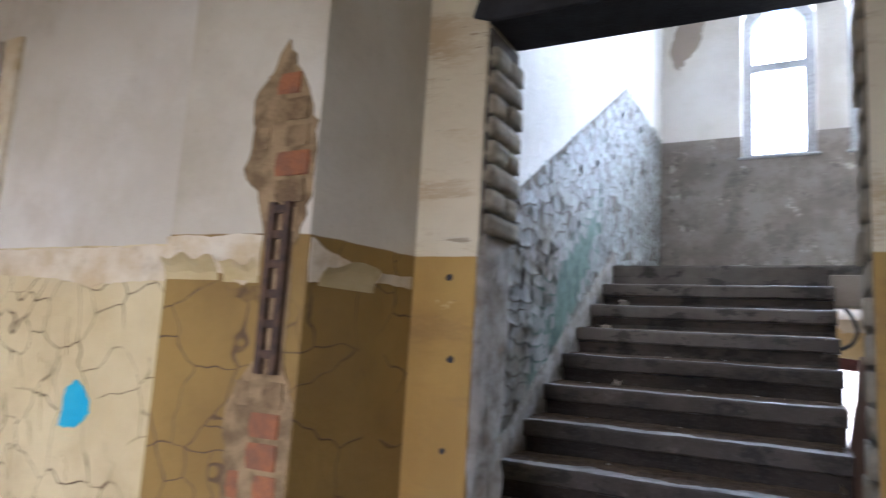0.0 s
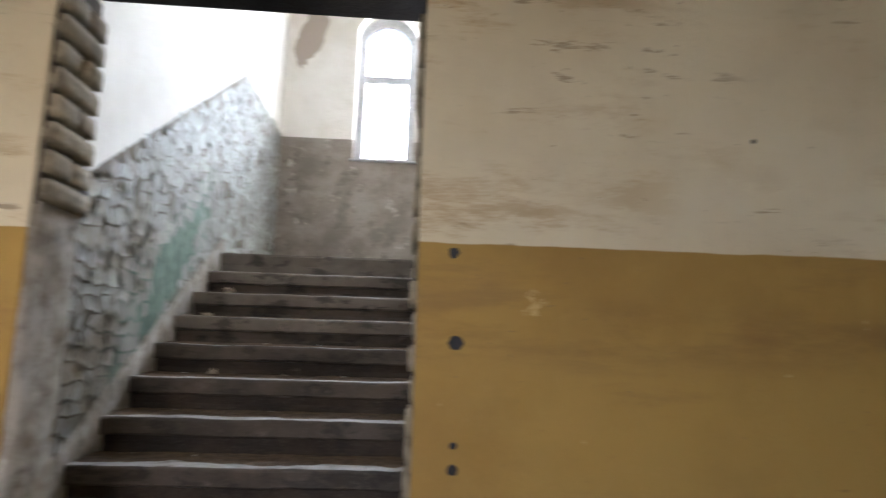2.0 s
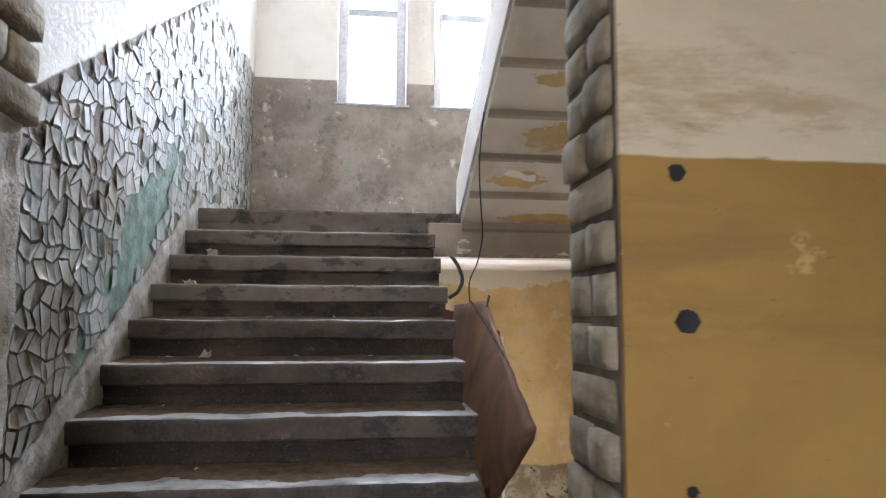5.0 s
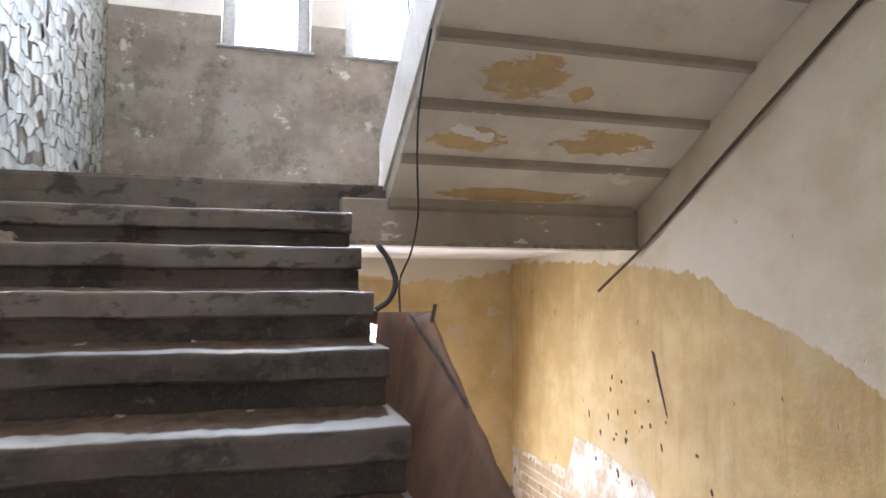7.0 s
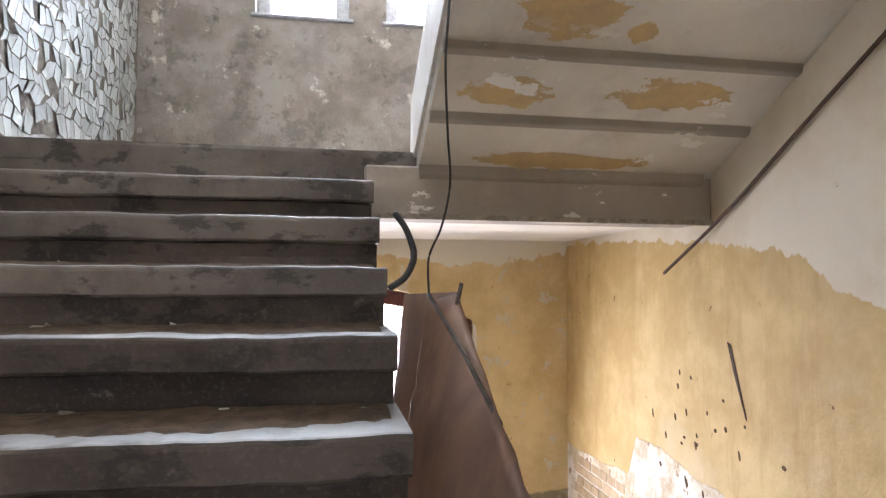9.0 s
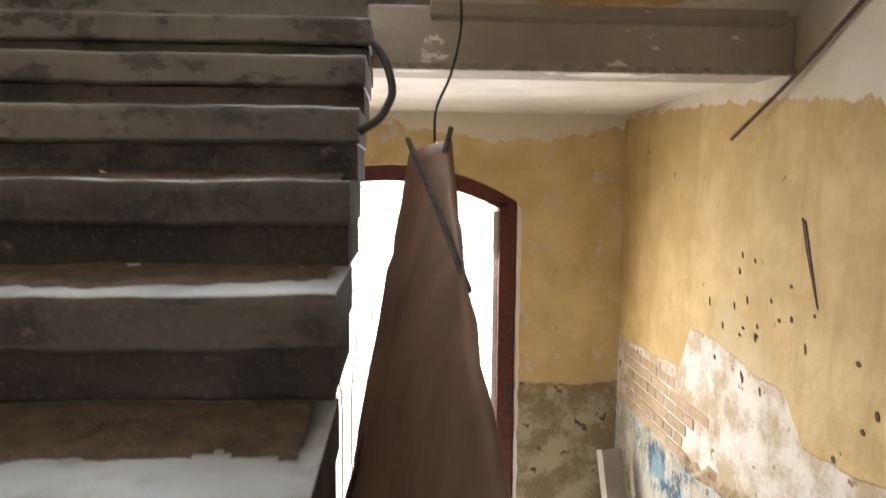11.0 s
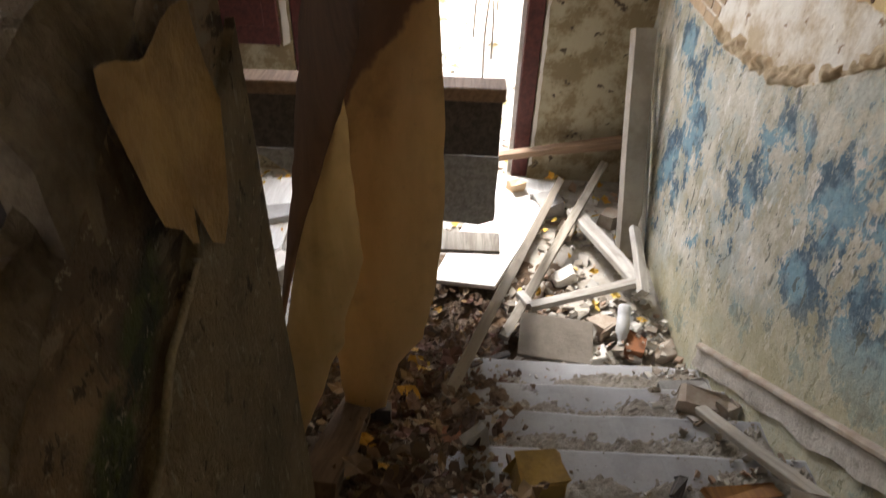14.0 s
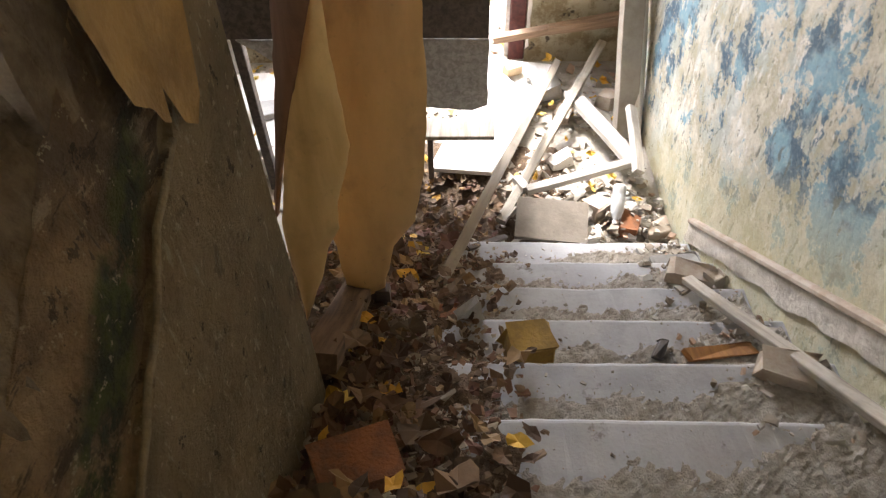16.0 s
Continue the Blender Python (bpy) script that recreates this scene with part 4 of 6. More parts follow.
# ---------------------------------------------------------------- makers for loose things
M.update(
    strip_dusty=mat_plaster("dusty_skirting", (0.58, 0.54, 0.47), (0.40, 0.36, 0.30), (0.16, 0.13, 0.10), 0.55, 9, bump=0.8),
    chase=mat_plain("bare_masonry", (0.36, 0.26, 0.14), (0.17, 0.115, 0.06), 0.95, 12, bump=0.5),
    torn=mat_plaster("torn_plaster", (0.66, 0.60, 0.48), (0.52, 0.42, 0.26), (0.25, 0.18, 0.10), 0.4, 7),
    paint_lip=mat_plain("yellow_paint_film", (0.58, 0.49, 0.28), (0.50, 0.40, 0.20), 0.6, 8),
    blue=mat_plain("blue_spray", (0.03, 0.38, 0.62), (0.05, 0.46, 0.68), 0.5, 8),
    rust=mat_plain("rusted_iron", (0.13, 0.08, 0.055), (0.07, 0.05, 0.04), 0.8, 25, 0.3),
    flake=mat_flake(),
    soil=mat_plain("dark_soil", (0.17, 0.115, 0.072), (0.085, 0.058, 0.038), 0.95, 22, bump=0.8),
    grit=mat_plain("pale_grit", (0.36, 0.325, 0.275), (0.22, 0.19, 0.15), 0.95, 24, bump=0.8),
    rubble=mat_stuff("rubble", [(0.44, 0.41, 0.36), (0.34, 0.31, 0.26), (0.54, 0.52, 0.48), (0.30, 0.26, 0.21), (0.38, 0.27, 0.20), (0.40, 0.36, 0.30), (0.24, 0.20, 0.155)], 0.9),
    dark_rubble=mat_stuff("dirt_crumbs", [(0.20, 0.14, 0.09), (0.13, 0.09, 0.06), (0.27, 0.20, 0.135), (0.36, 0.30, 0.22), (0.19, 0.11, 0.07)], 0.95),
    leaf=mat_stuff("dead_leaf", [(0.125, 0.07, 0.038), (0.18, 0.11, 0.06), (0.085, 0.05, 0.032), (0.24, 0.15, 0.07), (0.15, 0.105, 0.065), (0.13, 0.06, 0.04), (0.10, 0.066, 0.044)], 0.75),
    yellow_leaf=mat_stuff("yellow_leaf", [(0.62, 0.38, 0.06), (0.55, 0.30, 0.04), (0.66, 0.46, 0.10)], 0.6),
    pale_leaf=mat_stuff("pale_leaf", [(0.50, 0.44, 0.32), (0.42, 0.36, 0.24), (0.54, 0.45, 0.25)], 0.7),
    green_leaf=mat_stuff("green_leaf", [(0.17, 0.20, 0.05), (0.22, 0.24, 0.06), (0.28, 0.28, 0.08)], 0.6),
    pale_cable=mat_plain("pale_cable", (0.42, 0.50, 0.54), (0.30, 0.36, 0.40), 0.6, 20),
    taupe_wood=mat_wood("taupe_board", (0.30, 0.26, 0.21), (0.23, 0.195, 0.155), 0.8),
    post_wood=mat_plain("grey_post", (0.44, 0.40, 0.345), (0.31, 0.275, 0.23), 0.8, 5, bump=0.4),
    kerb_wood=mat_wood("rotten_wood", (0.20, 0.13, 0.08), (0.10, 0.065, 0.042), 0.85),
    plain_board=mat_plain("plain_board", (0.33, 0.29, 0.24), (0.24, 0.205, 0.165), 0.85, 7, bump=0.3),
    brown_wood=mat_wood("brown_wood", (0.30, 0.20, 0.13), (0.20, 0.13, 0.085), 0.75),
    grey_panel=mat_wood("grey_panel", (0.38, 0.38, 0.38), (0.24, 0.235, 0.23), 0.65),
    brick_pale=mat_plain("pale_brick", (0.56, 0.42, 0.27), (0.46, 0.34, 0.21), 0.9, 14),
    yellow_brick=mat_plain("yellow_brick", (0.50, 0.31, 0.065), (0.26, 0.16, 0.05), 0.7, 9),
    pet=mat_plain("cloudy_plastic", (0.66, 0.67, 0.67), (0.58, 0.59, 0.60), 0.35, 20, spec=0.5),
    pit=mat_plain("plaster_pit", (0.16, 0.10, 0.05), (0.10, 0.06, 0.03), 0.95, 20),
    crumb_edge=mat_plaster("sandy_plaster", (0.56, 0.45, 0.29), (0.38, 0.27, 0.15), (0.12, 0.075, 0.04), 0.55, 9, bump=0.9),
    lip=mat_plain("render_lip", (0.34, 0.29, 0.20), (0.20, 0.165, 0.11), 0.85, 16, bump=0.6),
    old_paper=mat_plain("old_wall_paper", (0.40, 0.26, 0.105), (0.25, 0.155, 0.06), 0.8, 11, bump=0.5),
    splinter=mat_wood("orange_splinter", (0.40, 0.19, 0.06), (0.28, 0.13, 0.05), 0.7),
    rubble_one=mat_plain("broken_brick", (0.48, 0.42, 0.35), (0.38, 0.30, 0.23), 0.9, 12),
    twig=mat_plain("bare_twig", (0.20, 0.16, 0.11), (0.13, 0.10, 0.07), 0.9, 20),
)


def mat_sheet():
    """Brown hard side above, yellow torn face below."""
    n = Nodes("sheet_board")
    x, y, z = n.xyz()
    brown = n.mix(n.step(n.noise(3, 5, 0.6, n.stretch(2, 2, 0.5)), 0.35, 0.7), (0.26, 0.15, 0.095), (0.18, 0.105, 0.068))
    tan = n.mix(n.step(n.noise(4, 5, 0.6, n.stretch(2, 2, 0.6)), 0.35, 0.7), (0.68, 0.45, 0.20), (0.56, 0.355, 0.15))
    tear = n.step(n.noise(9, 7, 0.75, n.stretch(2.2, 2.2, 0.7)), 0.64, 0.69)
    tan = n.mix(n.math("MULTIPLY", tear, 0.7), tan, (0.20, 0.11, 0.045))
    edge = n.math("ADD", n.math("MULTIPLY_ADD", x, 1.6, 0.0), n.math("MULTIPLY", n.math("SUBTRACT", n.noise(4, 4), 0.5), 0.3))
    c = n.mix(n.step(n.math("SUBTRACT", n.math("ADD", edge, 0.02), z), -0.01, 0.02), brown, tan)
    c = grime(n, c, (0.08, 0.05, 0.03), 0.4, 4)
    return n.done(c, 0.55, n.noise(50, 4), 0.2, 0.006)


M["sheet"] = mat_sheet()
rng = random.Random(7)


def rough_box(bm, size, seed, jit=0.08, cut=0.14):
    """A broken, worn block round the origin."""
    r = random.Random(seed)
    sx, sy, sz = size
    bmesh.ops.create_cube(bm, size=1.0)
    bevel(bm, cut * 0.5)
    for v in bm.verts:
        k = 1 + jit * noise.noise((v.co.x * 3 + seed, v.co.y * 3, v.co.z * 3))
        v.co = Vector((v.co.x * sx * k + r.uniform(-1, 1) * jit * 0.06, v.co.y * sy * k, v.co.z * sz * k + r.uniform(-1, 1) * jit * 0.05))


def worn_brick(bm, seed, power=5.0, jit=0.07):
    """A unit brick with rounded, chipped arrises."""
    bmesh.ops.create_cube(bm, size=1.0)
    bmesh.ops.subdivide_edges(bm, edges=bm.edges[:], cuts=2, use_grid_fill=True)
    for v in bm.verts:
        c = v.co * 2
        k = (abs(c.x) ** power + abs(c.y) ** power + abs(c.z) ** power) ** (-1 / power)
        k *= 1 + jit * noise.noise((c.x * 1.6 + seed * 3, c.y * 1.6, c.z * 1.6)) + jit * 0.6 * noise.noise((c.x * 4 + seed, c.y * 4, c.z * 4))
        v.co = c * k * 0.52


BRICKS = []
for q in range(6):
    bm = fresh(); worn_brick(bm, q, 16.0, 0.06)
    BRICKS.append(mesh("brick", bm, M["brick_grey"], True))
BRICKS_RED = []
for q in range(4):
    bm = fresh(); worn_brick(bm, q + 9, 22.0, 0.04)
    BRICKS_RED.append(mesh("brick", bm, M["brick_red"] if q == 0 else M["brick_brown"]))

BRICKS_PALE = []
for q in range(4):
    bm = fresh(); rough_box(bm, (1, 1, 1), q + 19, 0.10, 0.10)
    BRICKS_PALE.append(mesh("brick", bm, M["brick_pale"]))


def lay_brick(parent, centre, size, pool, turn=0.0):
    ob = new("brick", rng.choice(pool))
    ob.parent = parent
    ob.matrix_parent_inverse = world_of(parent).inverted()
    ob.matrix_basis = pose(*centre, rng.uniform(-1, 1), rng.uniform(-1, 1), turn) @ Matrix.Diagonal((*size, 1))
    return ob


def block(name, centre, size, turn, material, label, category, seed=0, group="", jit=0.12):
    bm = fresh(); rough_box(bm, size, seed, jit, 0.12)
    ob = thing(name, bm, material, label, category, group=group)
    ob.matrix_basis = pose(*centre, *turn)
    return ob


def beam_between(name, a, b, w, t, material, label, category, roll=0.0, group="", seed=1):
    """A sawn timber from a to b, slightly warped, with worn arrises."""
    a, b = Vector(a), Vector(b)
    n = 8
    length = (b - a).length
    bm = fresh()
    rings = []
    prof = [(-w / 2, -t / 2 + 0.003), (-w / 2 + 0.003, -t / 2), (w / 2 - 0.003, -t / 2), (w / 2, -t / 2 + 0.003),
            (w / 2, t / 2 - 0.003), (w / 2 - 0.003, t / 2), (-w / 2 + 0.003, t / 2), (-w / 2, t / 2 - 0.003)]
    for i in range(n + 1):
        y = length * i / n
        o = 0.004 * noise.noise((y * 2, seed, 0)); o2 = 0.004 * noise.noise((y * 2, seed, 5))
        rings.append([bm.verts.new((p + o, y, q + o2)) for p, q in prof])
    for u, v in zip(rings, rings[1:]):
        for i in range(8):
            bm.faces.new((u[i], v[i], v[(i + 1) % 8], u[(i + 1) % 8]))
    bm.faces.new(rings[0]); bm.faces.new(rings[-1][::-1])
    ob = thing(name, bm, material, label, category, group=group)
    d = (b - a).normalized()
    ob.matrix_basis = Matrix.Translation(a) @ d.to_track_quat("Y", "Z").to_matrix().to_4x4() @ pose(0, 0, 0, 0, roll, 0)
    return ob


def smooth_line(pts, n=10):
    out = []
    p = [Vector(v) for v in pts]
    p = [2 * p[0] - p[1]] + p + [2 * p[-1] - p[-2]]
    for i in range(1, len(p) - 2):
        for k in range(n):
            t = k / n
            out.append(0.5 * ((2 * p[i]) + (p[i + 1] - p[i - 1]) * t + (2 * p[i - 1] - 5 * p[i] + 4 * p[i + 1] - p[i + 2]) * t * t + (3 * p[i] - p[i - 1] - 3 * p[i + 1] + p[i + 2]) * t ** 3))
    out.append(p[-2])
    return out


def tube(bm, line, r, sides=7, taper=1.0):
    rings = []
    for i, c in enumerate(line):
        d = (line[min(i + 1, len(line) - 1)] - line[max(i - 1, 0)]).normalized()
        side = d.orthogonal().normalized() if abs(d.z) > 0.98 else d.cross(Vector((0, 0, 1))).normalized()
        up = d.cross(side)
        rr = r * (1 + (taper - 1) * i / max(1, len(line) - 1))
        rings.append([bm.verts.new(c + rr * (math.cos(a) * side + math.sin(a) * up)) for a in [2 * math.pi * k / sides for k in range(sides)]])
    for u, v in zip(rings, rings[1:]):
        for i in range(sides):
            bm.faces.new((u[i], v[i], v[(i + 1) % sides], u[(i + 1) % sides]))
    bm.faces.new(rings[0]); bm.faces.new(rings[-1][::-1])


def cable(name, pts, r, material, label, category="cable", group=""):
    bm = fresh(); tube(bm, smooth_line(pts), r)
    return thing(name, bm, material, label, category, group=group, smooth=True)


def plate(bm, outline, at, thick=0.004, sub=0):
    """A thin outline given in 2D, set out in space by at(u, v, d)."""
    lo = [bm.verts.new(at(u, v, 0.0)) for u, v in outline]
    hi = [bm.verts.new(at(u, v, thick)) for u, v in outline]
    bm.faces.new(lo); bm.faces.new(hi[::-1])
    for i in range(len(lo)):
        j = (i + 1) % len(lo)
        bm.faces.new((lo[i], hi[i], hi[j], lo[j]))


def ragged(outline, step=0.02, amp=0.008, seed=0):
    """Breaks up the edges of an outline."""
    out = []
    for i, (u, v) in enumerate(outline):
        u2, v2 = outline[(i + 1) % len(outline)]
        n = max(1, int(math.hypot(u2 - u, v2 - v) / step))
        for k in range(n):
            a, b = u + (u2 - u) * k / n, v + (v2 - v) * k / n
            out.append((a + amp * noise.noise((a * 40, b * 40, seed)), b + amp * noise.noise((a * 40, b * 40, seed + 9))))
    return out


def heap(name, n, place, size, material, label, category, flat=0.7, seed=1):
    """One joined scatter of angular chips; place(r) gives where one lies."""
    r = random.Random(seed)
    vs, fs = [], []
    base = [(-1, -1, -1), (1, -1, -1), (1, 1, -1), (-1, 1, -1), (-1, -1, 1), (1, -1, 1), (1, 1, 1), (-1, 1, 1)]
    quads = ((3, 2, 1, 0), (4, 5, 6, 7), (0, 1, 5, 4), (1, 2, 6, 5), (2, 3, 7, 6), (3, 0, 4, 7))
    for _ in range(n):
        p = place(r)
        if p is None:
            continue
        s = size[0] + (size[1] - size[0]) * r.random() ** 3
        m = Matrix.Translation(p) @ Euler((r.uniform(-0.5, 0.5), r.uniform(-0.5, 0.5), r.uniform(0, 6.3))).to_matrix().to_4x4()
        k = len(vs)
        sx, sy, sz = s * r.uniform(0.7, 1.4), s * r.uniform(0.4, 1.0), s * flat * r.uniform(0.35, 0.9)
        for b in base:
            v = m @ Vector((b[0] * sx * r.uniform(0.35, 1.1), b[1] * sy * r.uniform(0.35, 1.1), b[2] * sz * r.uniform(0.3, 1)))
            vs.append(v[:])
        fs += [tuple(k + i for i in q) for q in quads]
    me = bpy.data.meshes.new(name)
    me.from_pydata(vs, [], fs)
    me.materials.append(material)
    return tagged(new(name, me), label, category, kind="stuff")


def leaves(name, n, place, size, material, label, category="leaves", seed=1):
    r = random.Random(seed)
    vs, fs = [], []
    for _ in range(n):
        p = place(r)
        if p is None:
            continue
        s = r.uniform(*size)
        m = Matrix.Translation(p) @ Euler((r.uniform(-0.6, 0.6), r.uniform(-0.6, 0.6), r.uniform(0, 6.3))).to_matrix().to_4x4()
        k = len(vs)
        bend = r.uniform(-0.5, 1.1)
        wide = r.uniform(0.55, 1.0)
        ring = [(u * wide * r.uniform(0.75, 1.15), v * r.uniform(0.85, 1.15)) for u, v in ((0, -1.0), (0.5, -0.75), (0.72, -0.3), (0.85, 0.1), (0.55, 0.5), (0, 1.05), (-0.55, 0.5), (-0.85, 0.1), (-0.72, -0.3), (-0.5, -0.75))]
        vs.append((m @ Vector((0, 0, 0)))[:])
        for u, v in ring:
            vs.append((m @ Vector((u * s, v * s, s * bend * (u * u + 0.4 * v * v) + r.uniform(-0.28, 0.28) * s)))[:])
        fs += [(k, k + 1 + i, k + 1 + (i + 1) % 10) for i in range(10)]
    me = bpy.data.meshes.new(name)
    me.from_pydata(vs, [], fs)
    me.materials.append(material)
    return tagged(new(name, me), label, category, kind="stuff")


def stair_z(y):
    """Top of the downward flight, or of the lower floor."""
    if y > -0.22:
        return LOW
    return -RISE * max(0, math.ceil((y + 2.83) / GO))


# ---------------------------------------------------------------- hall
def hall_things(wall):
    lin = fresh(); prism(lin, [(-1.11, 2.26), (-1.04, 2.235), (0.05, 2.225), (0.05, 2.322), (-1.09, 2.325)], YF - 0.006, YFB - 0.01); bevel(lin, 0.006)
    part("lintel", lin, M["black"], wall, "black lintel over the opening")
    # smooth cement on the lower left reveal
    bm = fresh(); n = 14
    rows = []
    for i in range(71):
        z = 1.56 * i / 70
        rows.append([bm.verts.new((OX0 - (0.020 if j in (0, n) else 0.004) + 0.014 * noise.noise((z * 7, j * 0.6, 1)) + 0.008 * noise.noise((z * 23, j * 1.7, 1)), YF + 0.004 + (YFB - YF - 0.008) * j / n, z + (0.03 * noise.noise((j * 0.9, 5, 5)) if i == 70 else 0))) for j in range(n + 1)])
    for p, q in zip(rows, rows[1:]):
        for j in range(n):
            bm.faces.new((p[j], q[j], q[j + 1], p[j + 1]))
    part("reveal_plaster", bm, M["reveal"], wall, "crumbling whitish plaster on the reveal", True)
    z, row = 1.58, 0
    while z < 2.2:
        cuts = ((YF + 0.012, YF + 0.125), (YF + 0.137, YFB - 0.01)) if row % 2 else ((YF + 0.012, YFB - 0.012),)
        for a, b in cuts:
            lay_brick(wall, (OX0 - 0.035 + rng.uniform(-0.006, 0.008), (a + b) / 2, z), (0.09, b - a, 0.062), BRICKS)
        z += 0.078; row += 1
    z, row = 0.05, 0
    while z < 2.2:
        cuts = ((YF + 0.022, YF + 0.118), (YF + 0.134, YFB - 0.004)) if row % 4 else ((YF + 0.03, YFB - 0.004),)
        for a, b in cuts:
            lay_brick(wall, (OX1 + 0.083 + rng.uniform(-0.007, 0.007), (a + b) / 2, z), (0.11, b - a, 0.072 + rng.uniform(-0.005, 0.004)), BRICKS)
        z += 0.086; row += 1
    bm = fresh(); box(bm, OX1 + 0.0385, OX1 + 0.0398, YF + 0.012, YFB + 0.003, 0, 2.22)
    part("joint_mortar", bm, M["mortar"], wall)
    bm = fresh(); box(bm, OX0 - 0.02, OX0 - 0.010, YF + 0.01, YFB - 0.012, 1.54, 2.22)
    part("joint_mortar", bm, M["mortar"], wall)
    # old anchor holes: flat dark discs stand in for the shade inside them
    for x, z, r in ((0.06, 1.45, 0.018), (0.07, 1.21, 0.024), (0.07, 0.89, 0.018), (0.07, 0.95, 0.012), (1.32, 1.43, 0.014), (1.33, 1.18, 0.013), (1.32, 0.89, 0.014),
                    (-1.14, 1.41, 0.014), (-1.12, 1.16, 0.014), (-1.13, 0.89, 0.012), (1.47, 1.72, 0.012), (0.9, 1.8, 0.008)):
        r *= 0.8
        bm = fresh()
        plate(bm, [(x + r * (1 + 0.35 * noise.noise((k, x * 9, z * 9))) * math.cos(k / 12 * 6.283), z + r * (1 + 0.25 * noise.noise((k * 2, x * 9, z * 9))) * math.sin(k / 12 * 6.283)) for k in range(12)], lambda u, v, d: (u, YF - d, v), 0.003)
        part("anchor_hole", bm, M["black"], wall, "dark old fixing hole")


def pier_things():
    pier = bpy.data.objects["wall_pier"]

    def face(u, v, d):
        return (u, -3.66 - (-1.325 - u) / 0.495 * 0.04 - 0.001 - d, v)
    # broken-out chase with bricks showing
    left = [(-1.45, 2.04), (-1.50, 1.94), (-1.56, 1.86), (-1.54, 1.75), (-1.565, 1.66), (-1.50, 1.57), (-1.47, 1.45), (-1.455, 1.30), (-1.46, 1.14), (-1.52, 1.06), (-1.55, 0.98), (-1.53, 0.85), (-1.55, 0.6), (-1.5, 0.45)]
    right = [(-1.328, 0.45), (-1.328, 1.03), (-1.37, 1.13), (-1.375, 1.44), (-1.345, 1.52), (-1.328, 1.6), (-1.328, 1.76), (-1.36, 1.86), (-1.40, 1.94)]
    bm = fresh(); plate(bm, ragged(left + right, 0.025, 0.012, 3), face, 0.004)
    part("bare_masonry", bm, M["chase"], pier, "bare brown brickwork in the broken chase")
    z, row = 0.5, 0
    while z < 1.98:
        l = max((u for u, v in left if abs(v - z) < 0.12), default=-1.45)
        lo = [u for u, v in sorted(left, key=lambda p: abs(p[1] - z))[:2]]
        ro = [u for u, v in sorted(right, key=lambda p: abs(p[1] - z))[:2]]
        a, b = sum(lo) / 2 + 0.015, sum(ro) / 2 - 0.012
        if not 1.1 < z < 1.5 and b - a > 0.05:
            m = a + (b - a) * (0.32 if row % 3 == 1 else 1.0)
            for p, q in ((a, m - 0.006), (m + 0.006, b)):
                if q - p > 0.03:
                    lay_brick(pier, ((p + q) / 2, face((p + q) / 2, z, 0)[1] + 0.006, z), (q - p, 0.022, 0.064 + rng.uniform(-0.006, 0.004)), BRICKS_RED)
        z += 0.078; row += 1
    bm = fresh()
    for a, b in ((-1.452, -1.432), (-1.40, -1.38)):
        box(bm, a, b, -3.690, -3.66, 1.10, 1.56)
    for z in (1.14, 1.22, 1.3, 1.38, 1.46, 1.53):
        box(bm, -1.432, -1.40, -3.686, -3.664, z, z + 0.022)
    part("iron_strip", bm, M["rust"], pier, "rusty iron strip in the chase")
    # torn band of paper and plaster along the dado's top
    top = [(-1.828, 1.47), (-1.75, 1.475), (-1.64, 1.47), (-1.56, 1.478), (-1.48, 1.47)]
    low = [(-1.48, 1.36), (-1.53, 1.335), (-1.60, 1.36), (-1.66, 1.37), (-1.73, 1.35), (-1.76, 1.39), (-1.828, 1.37)]
    bm = fresh(); plate(bm, ragged(top + low, 0.02, 0.008, 5), face, 0.003)
    part("torn_band", bm, M["torn"], pier, "torn band down to white plaster")

    def side(u, v, d):
        t = (u - YF) / (-3.66 - YF)
        return (-1.27 - 0.055 * t + 0.001 + d, u, v)
    bm = fresh(); plate(bm, ragged([(-3.655, 1.47), (-3.6, 1.44), (-3.5, 1.42), (-3.4, 1.40), (-3.22, 1.41), (-3.22, 1.37), (-3.35, 1.375), (-3.5, 1.36), (-3.655, 1.345)], 0.02, 0.006, 6), side, 0.003)
    part("torn_band", bm, M["torn"], pier, "torn band down to white plaster")
    # curled lips of paint over the band
    for u0, u1, z, fn, out in ((-1.82, -1.62, 1.375, face, 0.03), (-1.60, -1.48, 1.37, face, 0.025), (-3.62, -3.40, 1.37, side, 0.03)):
        bm = fresh()
        rows = []
        for i in range(15):
            u = u0 + (u1 - u0) * i / 14
            w = 0.02 + 0.016 * noise.noise((u * 14, z, 2))
            rows.append([bm.verts.new(fn(u, z - 0.03 + j * w, 0.002 + out * (j / 3) ** 2)) for j in range(4)])
        for p, q in zip(rows, rows[1:]):
            for j in range(3):
                bm.faces.new((p[j], q[j], q[j + 1], p[j + 1]))
        part("curled_paint", bm, M["paint_lip"], pier, "curled lip of loose paint")
    rec = bpy.data.objects["wall_recess"]

    def back(u, v, d):
        return (u, -3.551 - d, v)
    bm = fresh(); plate(bm, ragged([(-3.06, 1.47), (-2.0, 1.47), (-1.84, 1.46), (-1.84, 1.36), (-2.2, 1.35), (-2.42, 1.33), (-2.6, 1.36), (-3.06, 1.37)], 0.03, 0.012, 8), back, 0.003)
    part("torn_band", bm, M["torn"], rec, "torn band down to white plaster")
    bm = fresh(); plate(bm, ragged([(-2.46, 0.97), (-2.40, 1.01), (-2.33, 0.96), (-2.31, 0.90), (-2.36, 0.85), (-2.47, 0.84)], 0.012, 0.012, 4), back, 0.002)
    part("blue_blot", bm, M["blue"], rec, "bright blue blot of spray paint")
    # loose paint plates on the recess
    r = random.Random(4)
